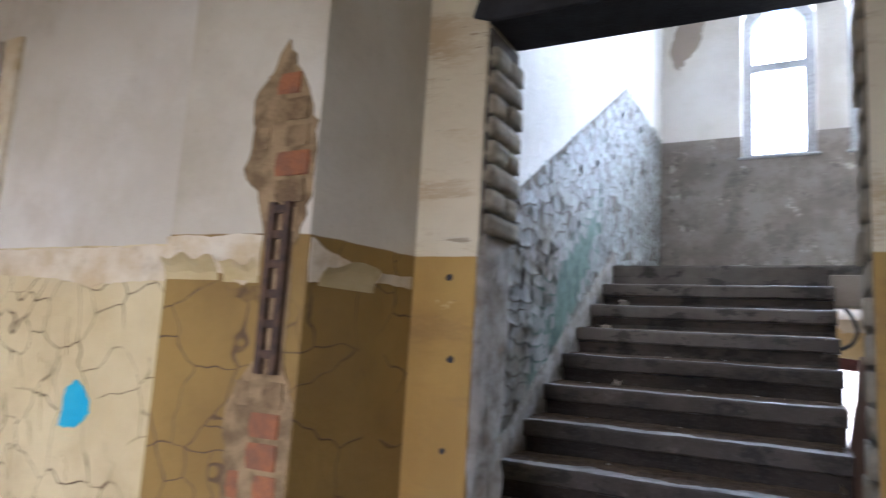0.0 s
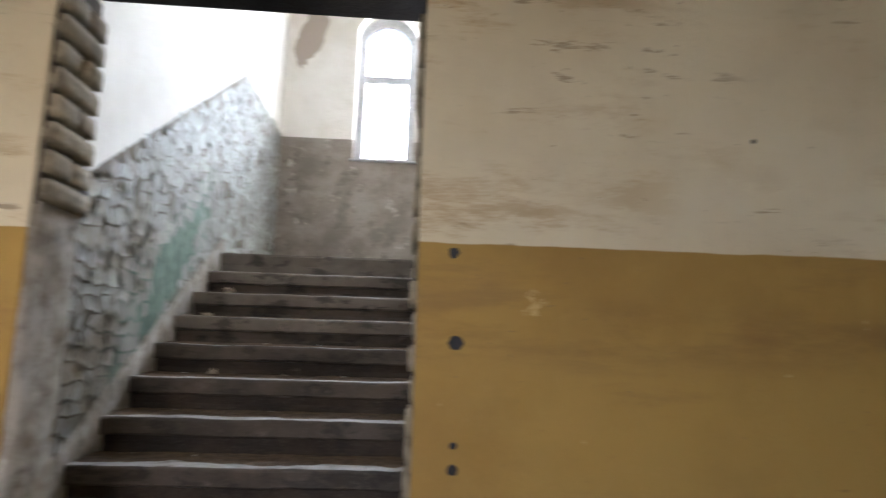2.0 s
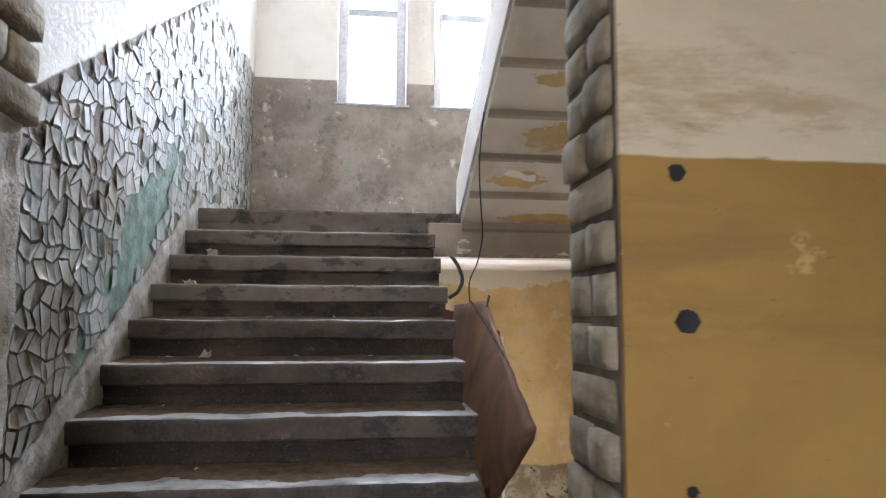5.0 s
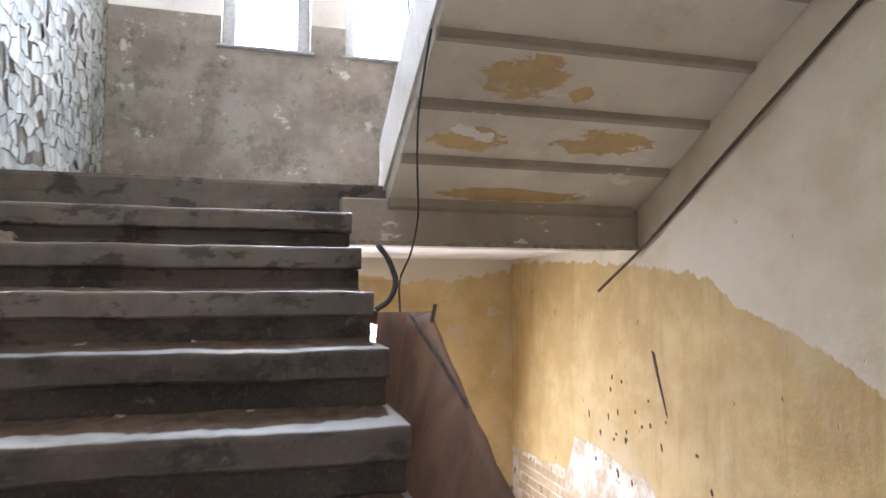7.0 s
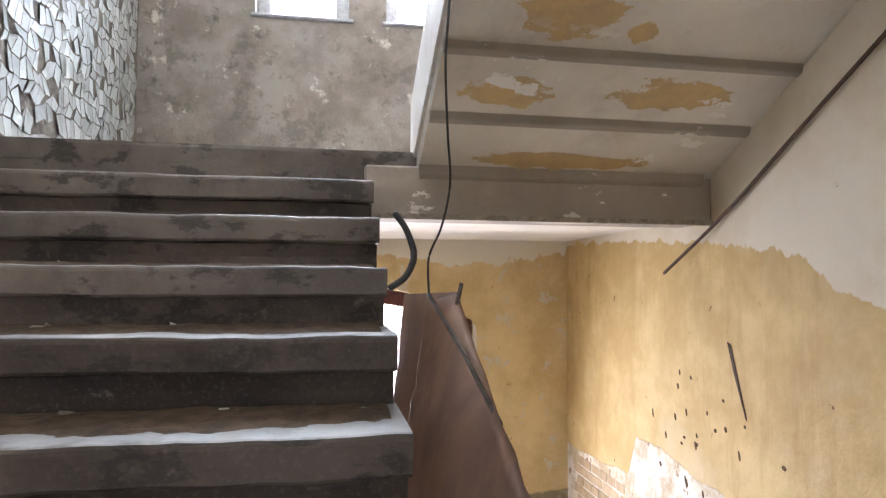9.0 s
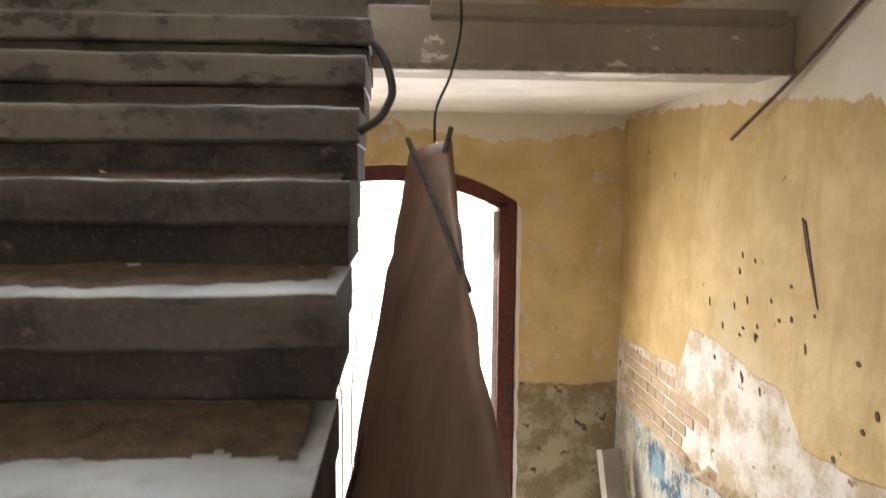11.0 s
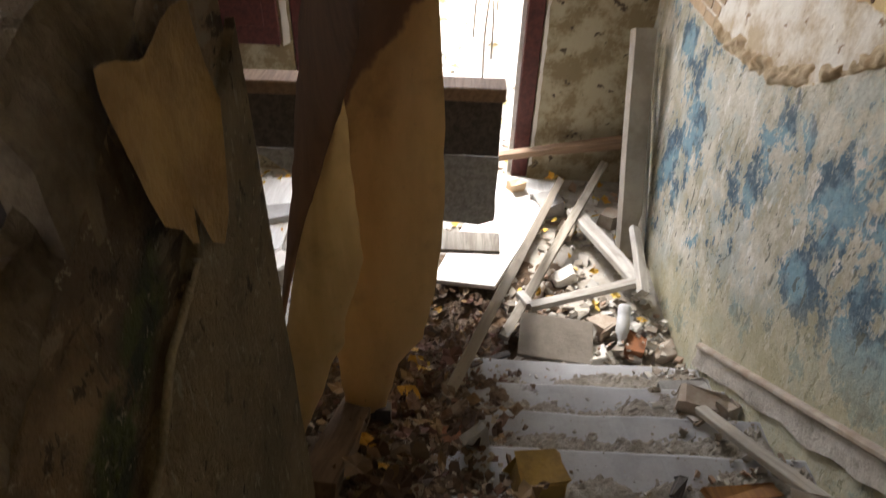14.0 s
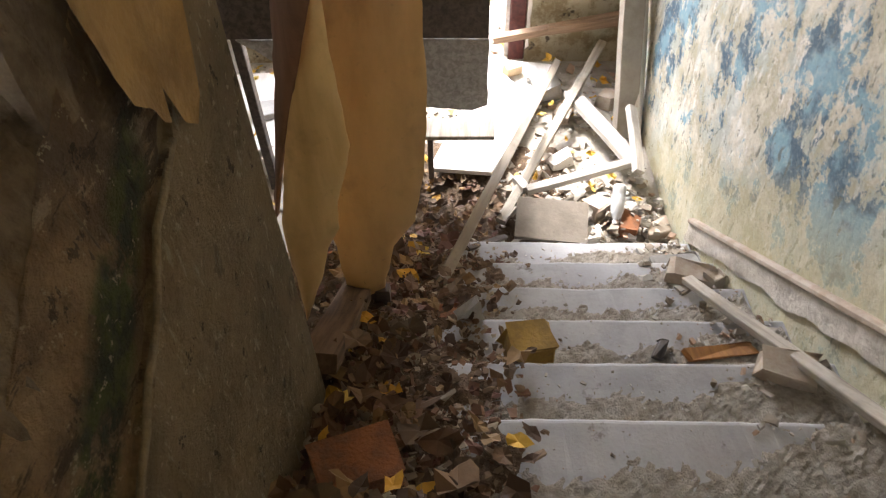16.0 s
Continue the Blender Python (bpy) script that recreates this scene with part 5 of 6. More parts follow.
    for i in range(14):
        u, v = r.uniform(-2.95, -1.95), r.uniform(0.3, 1.22)
        w, h = r.uniform(0.06, 0.16), r.uniform(0.08, 0.18)
        lift = r.uniform(0.006, 0.016)
        bm = fresh()
        plate(bm, ragged([(u - w / 2, v - h / 2), (u + w / 2, v - h / 2 + 0.02), (u + w / 2 - 0.01, v + h / 2), (u - w / 2 + 0.02, v + h / 2 - 0.01)], 0.02, 0.012, i), lambda a, b, d: back(a, b, d + 0.001 + lift * max(0, (b - v) / h + 0.5) ** 2), 0.002)
        part("paint_plate", bm, M["daylit"], rec, "loose plate of daylit yellow paint")
    # Added door; its dark leaf stands in for the dim room behind.
    d = empty("door_2", (-3.5, -3.3, 0), "dark brown door added to fill the hall recess doorway", "door", "structure")
    bm = fresh(); box(bm, -4.0, -3.07, -3.36, -3.32, 0.01, 2.38); bevel(bm, 0.004)
    leaf = part("door_leaf", bm, M["maroon"], d)
    bm = fresh(); box(bm, -3.19, -3.07, -3.57, -3.37, 0.0, 2.39); bevel(bm, 0.006)
    part("door_frame", bm, M["torn"], d)


# ---------------------------------------------------------------- stairwell
def peeling():
    """Cells of old white paint, cupped, parted by dark cracks."""
    r = random.Random(3)
    vs, fs = [], []
    dy, dz = 0.058, 0.074
    ny, nz = 86, 52

    def corner(i, j):
        q = random.Random(i * 977 + j * 31)
        return (-2.93 + dy * (i + 0.5 * (j % 2) + q.uniform(-0.36, 0.36)), 0.05 + dz * (j + q.uniform(-0.40, 0.40)))
    for i in range(ny):
        for j in range(nz):
            ring = [corner(i, j), corner(i + 1, j), corner(i + 1, j + 1), corner(i, j + 1)]
            y, z = sum(p[0] for p in ring) / 4, sum(p[1] for p in ring) / 4
            top = min(3.20 + 0.62 * y, 3.445) - 0.02
            low = LAND + 0.586 * y + 0.09 if y < 0 else LAND + 0.02
            if not low < z < top or y > 1.93 or y < YFB + 0.04:
                continue
            along = z - (2.36 + 0.70 * y)
            bare = 1.25 * math.exp(-(along / 0.20) ** 2 - ((y + 0.95) / 0.55) ** 2) + 0.55 * noise.noise((y * 5, z * 5, 1))
            bare += 0.35 * math.exp(-((z - low) / 0.16) ** 2)
            if bare > 0.62 or r.random() < (0.12 if y > -0.6 else 0.06):
                continue
            k = len(vs)
            near = min(1, max(0, (-0.9 - y) / 0.9))
            curl = r.uniform(0.0005, 0.003) if r.random() < 0.8 - 0.3 * near else r.uniform(0.005, 0.013)
            edge = r.randint(0, 3)
            vs.append((XL + 0.006, y, z))
            n = 12
            shrink = r.uniform(0.84, 0.97) - 0.04 * near
            for rad, up in ((0.6, 0.3), (1.0, 1.0)):
                for e in range(n):
                    a, b, f = ring[e // 3], ring[(e // 3 + 1) % 4], (e % 3) / 3
                    cy, cz = a[0] + (b[0] - a[0]) * f, a[1] + (b[1] - a[1]) * f
                    g = shrink * rad * (1 + (r.uniform(-0.07, 0.05) if rad == 1.0 else 0))
                    lift = 0.006 + up * (r.uniform(0.0, 0.0012) + (curl if e // 3 == edge else curl * 0.35))
                    vs.append((XL + lift, y + (cy - y) * g, z + (cz - z) * g))
            for e in range(n):
                d = (e + 1) % n
                fs += [(k, k + 1 + e, k + 1 + d), (k + 1 + e, k + 13 + e, k + 13 + d, k + 1 + d)]
    me = bpy.data.meshes.new("peeling_paint")
    me.from_pydata(vs, [], fs)
    me.polygons.foreach_set("use_smooth", [True] * len(me.polygons))
    me.materials.append(M["flake"])
    tagged(new("peeling_paint", me), "curled white paint flakes peeling off the stair wall", "peeling paint", kind="stuff")


def stair_clutter():
    # rubble swept against the risers of the upward flight
    def on_up(r):
        k = r.randint(1, 10)
        return Vector((r.uniform(XL + 0.05, -0.05), -(k - 1) * GO - 0.02 - 0.05 * r.random() ** 2, LAND - k * RISE + 0.004))
    heap("step_rubble", 420, on_up, (0.003, 0.022), M["rubble"], "grey plaster crumbs along the steps", "rubble", seed=5)
    for i, (x, k, s) in enumerate(((-1.28, 2, 0.04), (-1.32, 3, 0.03), (-1.1, 5, 0.03))):
        block("plaster_lump", (x, -(k - 1) * GO - 0.07, LAND - k * RISE + s * 0.45), (s * 1.5, s, s * 0.9), (4, 3, 40 * i), M["rubble_one"], "broken lump of plaster on a step", "rubble", i, "lumps on the steps", 0.4)
    cable("hanging_cable", [(0.165, -1.0, 2.24), (0.185, -0.8, 2.13), (0.21, -0.62, 2.03), (0.255, -0.42, 1.86), (0.285, -0.31, 1.69), (0.255, -0.30, 1.53), (0.207, -0.30, 1.41), (0.206, -0.32, 1.26)], 0.0045, M["rubber"], "black cable hanging down beside the flight")
    cable("bent_hose", [(0.03, -0.77, 1.525), (0.055, -0.80, 1.485), (0.07, -0.83, 1.44), (0.076, -0.86, 1.39), (0.05, -0.89, 1.335), (0.002, -0.90, 1.30)], 0.010, M["rubber"], "bent grey rubber hose at the step ends", "hose")
    cable("looped_cable", [(0.30, 0.0, 2.95), (0.31, 0.0, 2.75), (0.35, 0.0, 2.60), (0.41, 0.0, 2.61), (0.45, 0.0, 2.72), (0.42, 0.0, 2.85), (0.37, 0.0, 2.7), (0.35, -0.03, 2.5), (0.345, -0.06, 2.2)], 0.006, M["pale_cable"], "pale blue cable loop tied to the upper flight")
    cable("looped_cable", [(0.39, 0.0, 2.95), (0.37, 0.0, 2.7), (0.34, -0.05, 2.4), (0.33, -0.07, 2.1), (0.30, -0.07, 1.9)], 0.005, M["pale_cable"], "pale blue cable strand hanging from the flight")
    cable("wall_rod", [(1.46, 0.25, 1.37), (1.50, -0.2, 1.62), (1.50, -0.8, 1.955), (1.505, -1.6, 2.40)], 0.008, M["rust"], "thin rusty rod fixed along the sloping soffit", "rod")
    rw = bpy.data.objects["wall_stair_right"]
    bm = fresh(); plate(bm, [(-0.16, 1.07), (-0.185, 1.06), (-0.23, 0.92), (-0.285, 0.76), (-0.275, 0.77), (-0.2, 0.95)], lambda u, v, d: (XR - d, u, v), 0.003)
    part("gouge", bm, M["rust"], rw, "long dark gouge in the plaster")
    # bare bricks near the corner
    z, row = -0.19, 0
    while z < 0.2:
        y1 = 1.62
        lim = 1.0 - (z + 0.2) * 0.2 if z > 0.1 else 0.62 + max(0, -z) * 1.5
        y = y1 - (0.06 if row % 2 else 0.0)
        while y > lim:
            L = 0.12 if row % 2 else 0.235
            lay_brick(rw, (XR + 0.008 + rng.uniform(-0.003, 0.003), y - L / 2, z), (0.026, L - 0.014, 0.052), BRICKS_PALE)
            y -= L
        z += 0.066; row += 1
    r = random.Random(12)
    for i in range(30):
        y, z = r.gauss(0.05, 0.22), r.uniform(0.36, 0.92)
        if i > 22:
            y, z = r.uniform(-0.9, -0.2), r.uniform(0.25, 0.5)
        a, b = r.uniform(0.005, 0.012), r.uniform(0.007, 0.022)
        bm = fresh()
        plate(bm, [(y + a * (1 + 0.4 * noise.noise((k, i, 1))) * math.cos(k * 0.698) + 0.2 * b * math.sin(k * 0.698), z + b * (1 + 0.4 * noise.noise((k, i, 5))) * math.sin(k * 0.698)) for k in range(9)], lambda u, v, d: (XR - d, u, v), 0.0025)
        part("pit", bm, M["pit"], rw, "dark pit in the plaster")

    # crumbling sandy edge of the plaster over the dado
    edge = [(-1.3, 0.45), (-1.1, 0.38), (-0.76, 0.26), (-0.53, 0.12), (-0.26, -0.05), (0.0, -0.16), (0.49, -0.22), (0.75, -0.22)]
    bm = fresh()
    rows = []
    for i in range(171):
        y = -1.3 + 2.05 * i / 170
        for (y0, z0), (y1, z1) in zip(edge, edge[1:]):
            if y0 <= y <= y1:
                z = z0 + (z1 - z0) * (y - y0) / (y1 - y0)
        tall = (0.35 + 0.65 * min(1, max(0, (y + 1.0) / 0.4))) * 0.10 + 0.06 * noise.noise((y * 4, 7, 7)) + 0.03 * noise.noise((y * 15, 7, 7))
        ring = []
        for j in range(15):
            g = j / 14
            zz = z - 0.012 + 0.012 * noise.noise((y * 20, 1, 9)) + tall * g
            lump = 0.55 + noise.noise((y * 13, zz * 13, 2)) + 0.6 * noise.noise((y * 32, zz * 32, 4))
            ring.append(bm.verts.new((XR + 0.004 - 0.026 * min(1, 0.2 + max(0, (y + 1.0) / 0.5)) * max(0, lump) * math.sin(math.pi * min(1, g * 1.2 + 0.05)) ** 0.5 if 0 < j < 14 else XR + 0.004, y, zz)))
        rows.append(ring)
    for p, q in zip(rows, rows[1:]):
        for j in range(14):
            bm.faces.new((p[j], q[j], q[j + 1], p[j + 1]))
    part("crumbling_edge", bm, M["crumb_edge"], rw, "crumbling sandy plaster edge", True)
    # sloping skirting of the lower flight
    bm = fresh()
    prism(bm, [(-2.8, 0.34), (-0.20, -1.38), (-0.20, -1.415), (-2.8, 0.305)], XR - 0.034, XR - 0.001, "x"); bevel(bm, 0.008)
    part("skirting", bm, M["rubble_one"], rw, "dusty sloping skirting board")
    bm = fresh()
    rows = []
    for i in range(131):
        y = -2.8 + 2.6 * i / 130
        top = 0.31 - 1.72 / 2.6 * (y + 2.8)
        rows.append([bm.verts.new((XR - 0.017 - 0.010 * noise.noise((y * 11, j * 0.8, 2)) - 0.006 * noise.noise((y * 37, j * 2, 2)), y, top - (0.12 + 0.03 * noise.noise((y * 6, 3, 3))) * j / 4)) for j in range(5)])
    for p, q in zip(rows, rows[1:]):
        for j in range(4):
            bm.faces.new((p[j], q[j], q[j + 1], p[j + 1]))
    part("skirting_face", bm, M["strip_dusty"], rw, "dusty crumbling plaster under the skirting", True)
    # torn paper hanging on the wall under the stairs
    fl = bpy.data.objects["wall_under_stairs"]
    rows = []
    bm = fresh()
    edge = [(-1.925, 0.50), (-1.91, 0.455), (-1.88, 0.43), (-1.865, 0.40), (-1.845, 0.385), (-1.835, 0.43), (-1.81, 0.36), (-1.78, 0.335), (-1.745, 0.36), (-1.72, 0.43), (-1.70, 0.50)]
    for y, z in edge:
        top = 0.625 + 0.03 * noise.noise((y * 9, 1, 4))
        rows.append([bm.verts.new((0.006 + 0.016 * (1 - j / 5) ** 2 + 0.004 * noise.noise((y * 20, j, 0)), y, z + (top - z) * j / 5)) for j in range(6)])
    for p, q in zip(rows, rows[1:]):
        for j in range(5):
            bm.faces.new((p[j], q[j], q[j + 1], p[j + 1]))
    part("torn_paper", bm, M["old_paper"], fl, "torn ochre wall paper hanging loose", smooth=True)


def ply(bm, rows, bulge, seed, thick=0.004):
    """A thin warped board through rows of (z, left, right, y), or of a left and a right point."""
    rows = [r if len(r) == 2 else ((r[1], r[3], r[0]), (r[2], r[3], r[0])) for r in rows]
    n = 8
    grid = []
    for (a0, b0), (a1, b1) in zip(rows, rows[1:]):
        for k in range(4):
            grid.append((Vector(a0).lerp(Vector(a1), k / 4), Vector(b0).lerp(Vector(b1), k / 4)))
    grid.append((Vector(rows[-1][0]), Vector(rows[-1][1])))
    shells = []
    for d in (0.0, thick):
        shell = []
        for a, b in grid:
            ring = []
            for i in range(n + 1):
                t = i / n
                p = a.lerp(b, t)
                e = 0.007 * noise.noise((p.z * 18, seed, t * 3)) if i in (0, n) else 0
                ring.append(bm.verts.new((p.x + e, p.y + d - bulge * math.sin(math.pi * t) + 0.005 * noise.noise((t * 2, p.z * 3, seed)), p.z)))
            shell.append(ring)
        for p, q in zip(shell, shell[1:]):
            for i in range(n):
                bm.faces.new((p[i], p[i + 1], q[i + 1], q[i]))
        shells.append(shell)
    u, v = shells
    for i in range(len(u) - 1):
        bm.faces.new((u[i][0], u[i + 1][0], v[i + 1][0], v[i][0]))
        bm.faces.new((u[i][n], v[i][n], v[i + 1][n], u[i + 1][n]))
    for i in range(n):
        bm.faces.new((u[0][i], v[0][i], v[0][i + 1], u[0][i + 1]))
        bm.faces.new((u[-1][i], u[-1][i + 1], v[-1][i + 1], v[-1][i]))


def sheet():
    """A tall fibreboard sheet, its plies parted, that stands on the lower stairs."""
    ob = empty("fibreboard_sheet", (0.1, -0.95, -1.1), "tall warped brown fibreboard sheet standing on the stairs", "board")
    bm = fresh()
    ply(bm, [((0.12, -0.27, 1.275), (0.222, -0.80, 1.29)), ((0.078, -0.36, 0.95), (0.248, -0.82, 1.0)), ((-0.035, -0.58, 0.28), (0.256, -0.86, 0.4)), ((-0.055, -0.78, 0.02), (0.285, -0.89, 0.05)), (-0.25, -0.09, 0.288, -0.92), (-0.5, -0.09, 0.265, -0.93), (-0.68, -0.08, 0.23, -0.94), (-0.80, -0.05, 0.15, -0.945), (-1.03, -0.04, 0.10, -0.95)], 0.03, 1)
    part("back_panel", bm, M["sheet"], ob, "", True)
    bm = fresh()
    ply(bm, [((0.117, -0.85, 1.26), (0.212, -0.835, 1.29)), ((0.09, -0.88, 1.10), (0.21, -1.02, 1.18)), ((0.06, -0.92, 0.95), (0.212, -1.32, 1.01)), ((0.0, -0.96, 0.62), (0.228, -1.63, 0.83)),
             ((-0.02, -0.97, 0.50), (0.234, -1.70, 0.79)), ((-0.03, -0.975, 0.44), (0.225, -1.69, 0.74)), ((-0.05, -0.985, 0.35), (0.185, -1.53, 0.58)), ((-0.06, -0.99, 0.26), (0.125, -1.34, 0.39)),
             ((-0.075, -1.0, 0.16), (0.07, -1.2, 0.24)), ((-0.095, -1.01, 0.02), (0.01, -1.11, 0.08)), ((-0.115, -1.02, -0.12), (-0.05, -1.07, -0.09)), ((-0.17, -1.03, -0.40), (-0.14, -1.05, -0.38)), ((-0.20, -1.04, -0.55), (-0.185, -1.045, -0.55))], 0.02, 5)
    part("front_ply", bm, M["fibre_back"], ob, "dark brown ply curling off the sheet", True)
    bm = fresh()
    ply(bm, [(0.20, 0.035, 0.05, -1.035), (-0.03, -0.047, 0.062, -1.06), (-0.26, -0.105, 0.075, -1.07), (-0.35, -0.125, 0.055, -1.075), (-0.47, -0.15, 0.015, -1.08), (-0.57, -0.17, 0.005, -1.085), (-0.66, -0.172, -0.04, -1.09), (-0.77, -0.17, -0.068, -1.09), (-0.90, -0.166, -0.12, -1.095), (-0.99, -0.164, -0.15, -1.10)], 0.03, 9)
    part("torn_ply", bm, M["fibre"], ob, "yellow torn ply hanging in front", True)
    for a, b in (((0.214, -0.87, 1.315), (-0.03, -1.035, 0.46)), ((0.112, -0.90, 1.285), (0.215, -1.30, 1.0))):
        bm = fresh(); tube(bm, [Vector(a), (Vector(a) + Vector(b)) / 2 + Vector((0.004, -0.02, 0)), Vector(b)], 0.007, 5)
        part("batten", bm, M["dark_wood"], ob, "thin dark batten crossing the sheet")
    bm = fresh(); box(bm, -0.05, 0.12, -0.97, -0.93, -1.10, -1.02)
    part("foot", bm, M["dark_wood"], ob)


def counter():
    ob = empty("broken_counter", (-0.1, 0.35, LOW), "dark broken wooden counter beside the yard door", "counter")
    bm = fresh(); box(bm, -0.76, 0.525, 0.29, 0.42, -0.425, -0.36); bevel(bm, 0.006)
    part("top_rail", bm, M["brown_wood"], ob, "brown wooden top rail")
    bm = fresh(); box(bm, -0.74, 0.515, 0.33, 0.352, -0.72, -0.43); bevel(bm, 0.003)
    part("upper_panel", bm, M["dark_wood"], ob)
    bm = fresh(); prism(bm, ragged([(-0.70, -0.725), (0.515, -0.725), (0.52, -1.10), (0.44, -1.13), (0.20, -1.11), (-0.30, -1.10), (-0.42, -0.93), (-0.62, -0.78)], 0.04, 0.01, 2), 0.335, 0.352)
    part("lower_panel", bm, M["grey_panel"], ob, "grey scuffed lower panel")
    for x in (-0.73, 0.06):
        bm = fresh(); box(bm, x, x + 0.05, 0.353, 0.41, LOW, -0.426); bevel(bm, 0.004)
        part("leg", bm, M["dark_wood"], ob)
    bm = fresh(); box(bm, 0.10, 0.56, 0.25, 0.42, -1.26, -1.235); bevel(bm, 0.004)
    part("shelf", bm, M["grey_wood"], ob, "pale loose shelf board")
    for x, y in ((0.10, 0.33), (0.20, 0.36)):
        bm = fresh(); box(bm, x, x + 0.03, y, 0.40, LOW, -1.262)
        part("bracket", bm, M["dark_wood"], ob)


def lower_things():
    # white board lying in the light
    ob = empty("white_board", (0.6, 1.0, LOW), "white painted board lying on the rubble", "board")
    bm = fresh()
    prism(bm, [(0.20, 0.40), (0.56, 0.36), (1.06, 1.56), (0.58, 1.66)], 0.0, 0.03, "z")
    for v in bm.verts:
        v.co.z += LOW + 0.10 - 0.035 * (v.co.y - 0.4)
    bevel(bm, 0.004)
    part("panel", bm, M["white_wood"], ob)
    bm = fresh(); box(bm, 0.32, 0.42, 0.5, 0.6, LOW, LOW + 0.097)
    part("prop", bm, M["cement"], ob, "rubble block under the board")
    bm = fresh(); prism(bm, [(-1.25, 1.5), (-0.78, 1.55), (-0.75, 0.72), (-0.98, 0.60), (-1.2, 0.8)], LOW + 0.03, LOW + 0.055, "z"); bevel(bm, 0.003)
    thing("white_board", bm, M["white_wood"], "white broken board on the lower floor", "board")
    bm = fresh(); prism(bm, [(-1.28, -0.95), (-1.0, -0.62), (-0.98, -0.30), (-1.28, -0.2)], 1.05, 1.075)
    w = thing("white_board", bm, M["white_wood"], "white board propped up beside the door", "board")
    w.matrix_basis = pose(0, 0.0, -0.72, 0, 0, 0)
    # timbers
    beam_between("plank", (0.31, -0.79, -1.165), (1.04, 1.50, -1.55), 0.05, 0.035, M["taupe_wood"], "grey-brown wooden batten lying down to the door", "plank", 20, "planks")
    beam_between("plank", (0.60, 0.02, -1.63), (1.36, 1.66, -1.50), 0.055, 0.04, M["grey_wood"], "pale grey plank lying down to the door", "plank", 8, "planks")
    beam_between("plank", (0.97, 1.62, -1.38), (1.50, 1.64, -1.32), 0.05, 0.06, M["brown_wood"], "brown timber across the foot of the jamb", "plank", 0, "planks")
    beam_between("plank", (0.60, 1.62, -1.45), (1.48, 1.66, -1.30), 0.06, 0.05, M["brown_wood"], "long brown timber beside the door", "plank", 5, "planks")
    beam_between("plank", (1.37, 0.30, -1.52), (1.40, 0.80, -1.44), 0.06, 0.04, M["chipped_wood"], "short white-painted timber in the rubble", "plank", 30, "planks")
    beam_between("plank", (1.30, -0.78, -1.165), (1.475, -1.95, -0.475), 0.045, 0.03, M["grey_wood"], "grey lath lying on the steps", "plank", 10, "planks")
    beam_between("plank", (-0.01, -1.52, -0.66), (0.0, -0.72, -1.20), 0.11, 0.06, M["kerb_wood"], "rotten brown kerb plank along the stair edge", "plank", 4, "planks")
    beam_between("plank", (0.42, -0.30, -1.50), (0.62, -0.10, -1.62), 0.03, 0.02, M["dark_wood"], "short dark stick in the rubble", "plank", 10, "planks")
    fr = empty("window_frame", (1.2, 0.6, LOW), "broken white window frame on the rubble", "window frame")
    for a, b, w in (((0.75, 0.22, -1.58), (1.37, 0.40, -1.52), 0.05), ((1.36, 0.41, -1.53), (1.10, 1.17, -1.58), 0.10), ((0.75, 0.22, -1.58), (0.70, 0.34, -1.60), 0.05)):
        o = beam_between("rail", a, b, w, 0.04, M["chipped_wood"], "", "", 5, seed=w * 9)
        o.parent = fr
        o.matrix_parent_inverse = world_of(fr).inverted()


def post_things():
    beam_between("leaning_post", (1.412, 0.865, -1.70), (1.372, 1.42, -0.45), 0.125, 0.10, M["post_wood"], "grey weathered post leaning in the corner", "post", 0)
    cable("pipe", [(1.47, 0.80, -1.68), (1.475, 1.1, -1.25), (1.47, 1.55, -0.62)], 0.032, M["white"], "white plastered pipe leaning on the wall", "pipe")


def bottle():
    ob = empty("plastic_bottle", (1.26, 0.12, -1.56), "cloudy white plastic bottle lying in the rubble", "bottle")
    prof = [(0.0, 0.0), (0.034, 0.0), (0.036, 0.01), (0.036, 0.05), (0.033, 0.06), (0.036, 0.07), (0.036, 0.14), (0.026, 0.175), (0.014, 0.195), (0.014, 0.21), (0.0, 0.21)]
    axis = Matrix.Translation((1.255, 0.20, -1.53)) @ Euler((radians(118), 0, radians(-12))).to_matrix().to_4x4()
    bm = fresh()
    rings = [[bm.verts.new(axis @ Vector((r * math.cos(6.283 * k / 14), r * math.sin(6.283 * k / 14), z))) for k in range(14)] for r, z in prof[1:-1]]
    for u, v in zip(rings, rings[1:]):
        for k in range(14):
            bm.faces.new((u[k], u[(k + 1) % 14], v[(k + 1) % 14], v[k]))
    bm.faces.new(rings[0][::-1]); bm.faces.new(rings[-1])
    part("body", bm, M["pet"], ob, "", True)
    bm = fresh()
    ring = [[bm.verts.new(axis @ Vector((0.017 * math.cos(6.283 * k / 10), 0.017 * math.sin(6.283 * k / 10), z))) for k in range(10)] for z in (0.205, 0.222)]
    for k in range(10):
        bm.faces.new((ring[0][k], ring[0][(k + 1) % 10], ring[1][(k + 1) % 10], ring[1][k]))
    bm.faces.new(ring[0][::-1]); bm.faces.new(ring[1])
    part("cap", bm, M["white_wood"], ob, "white screw cap")


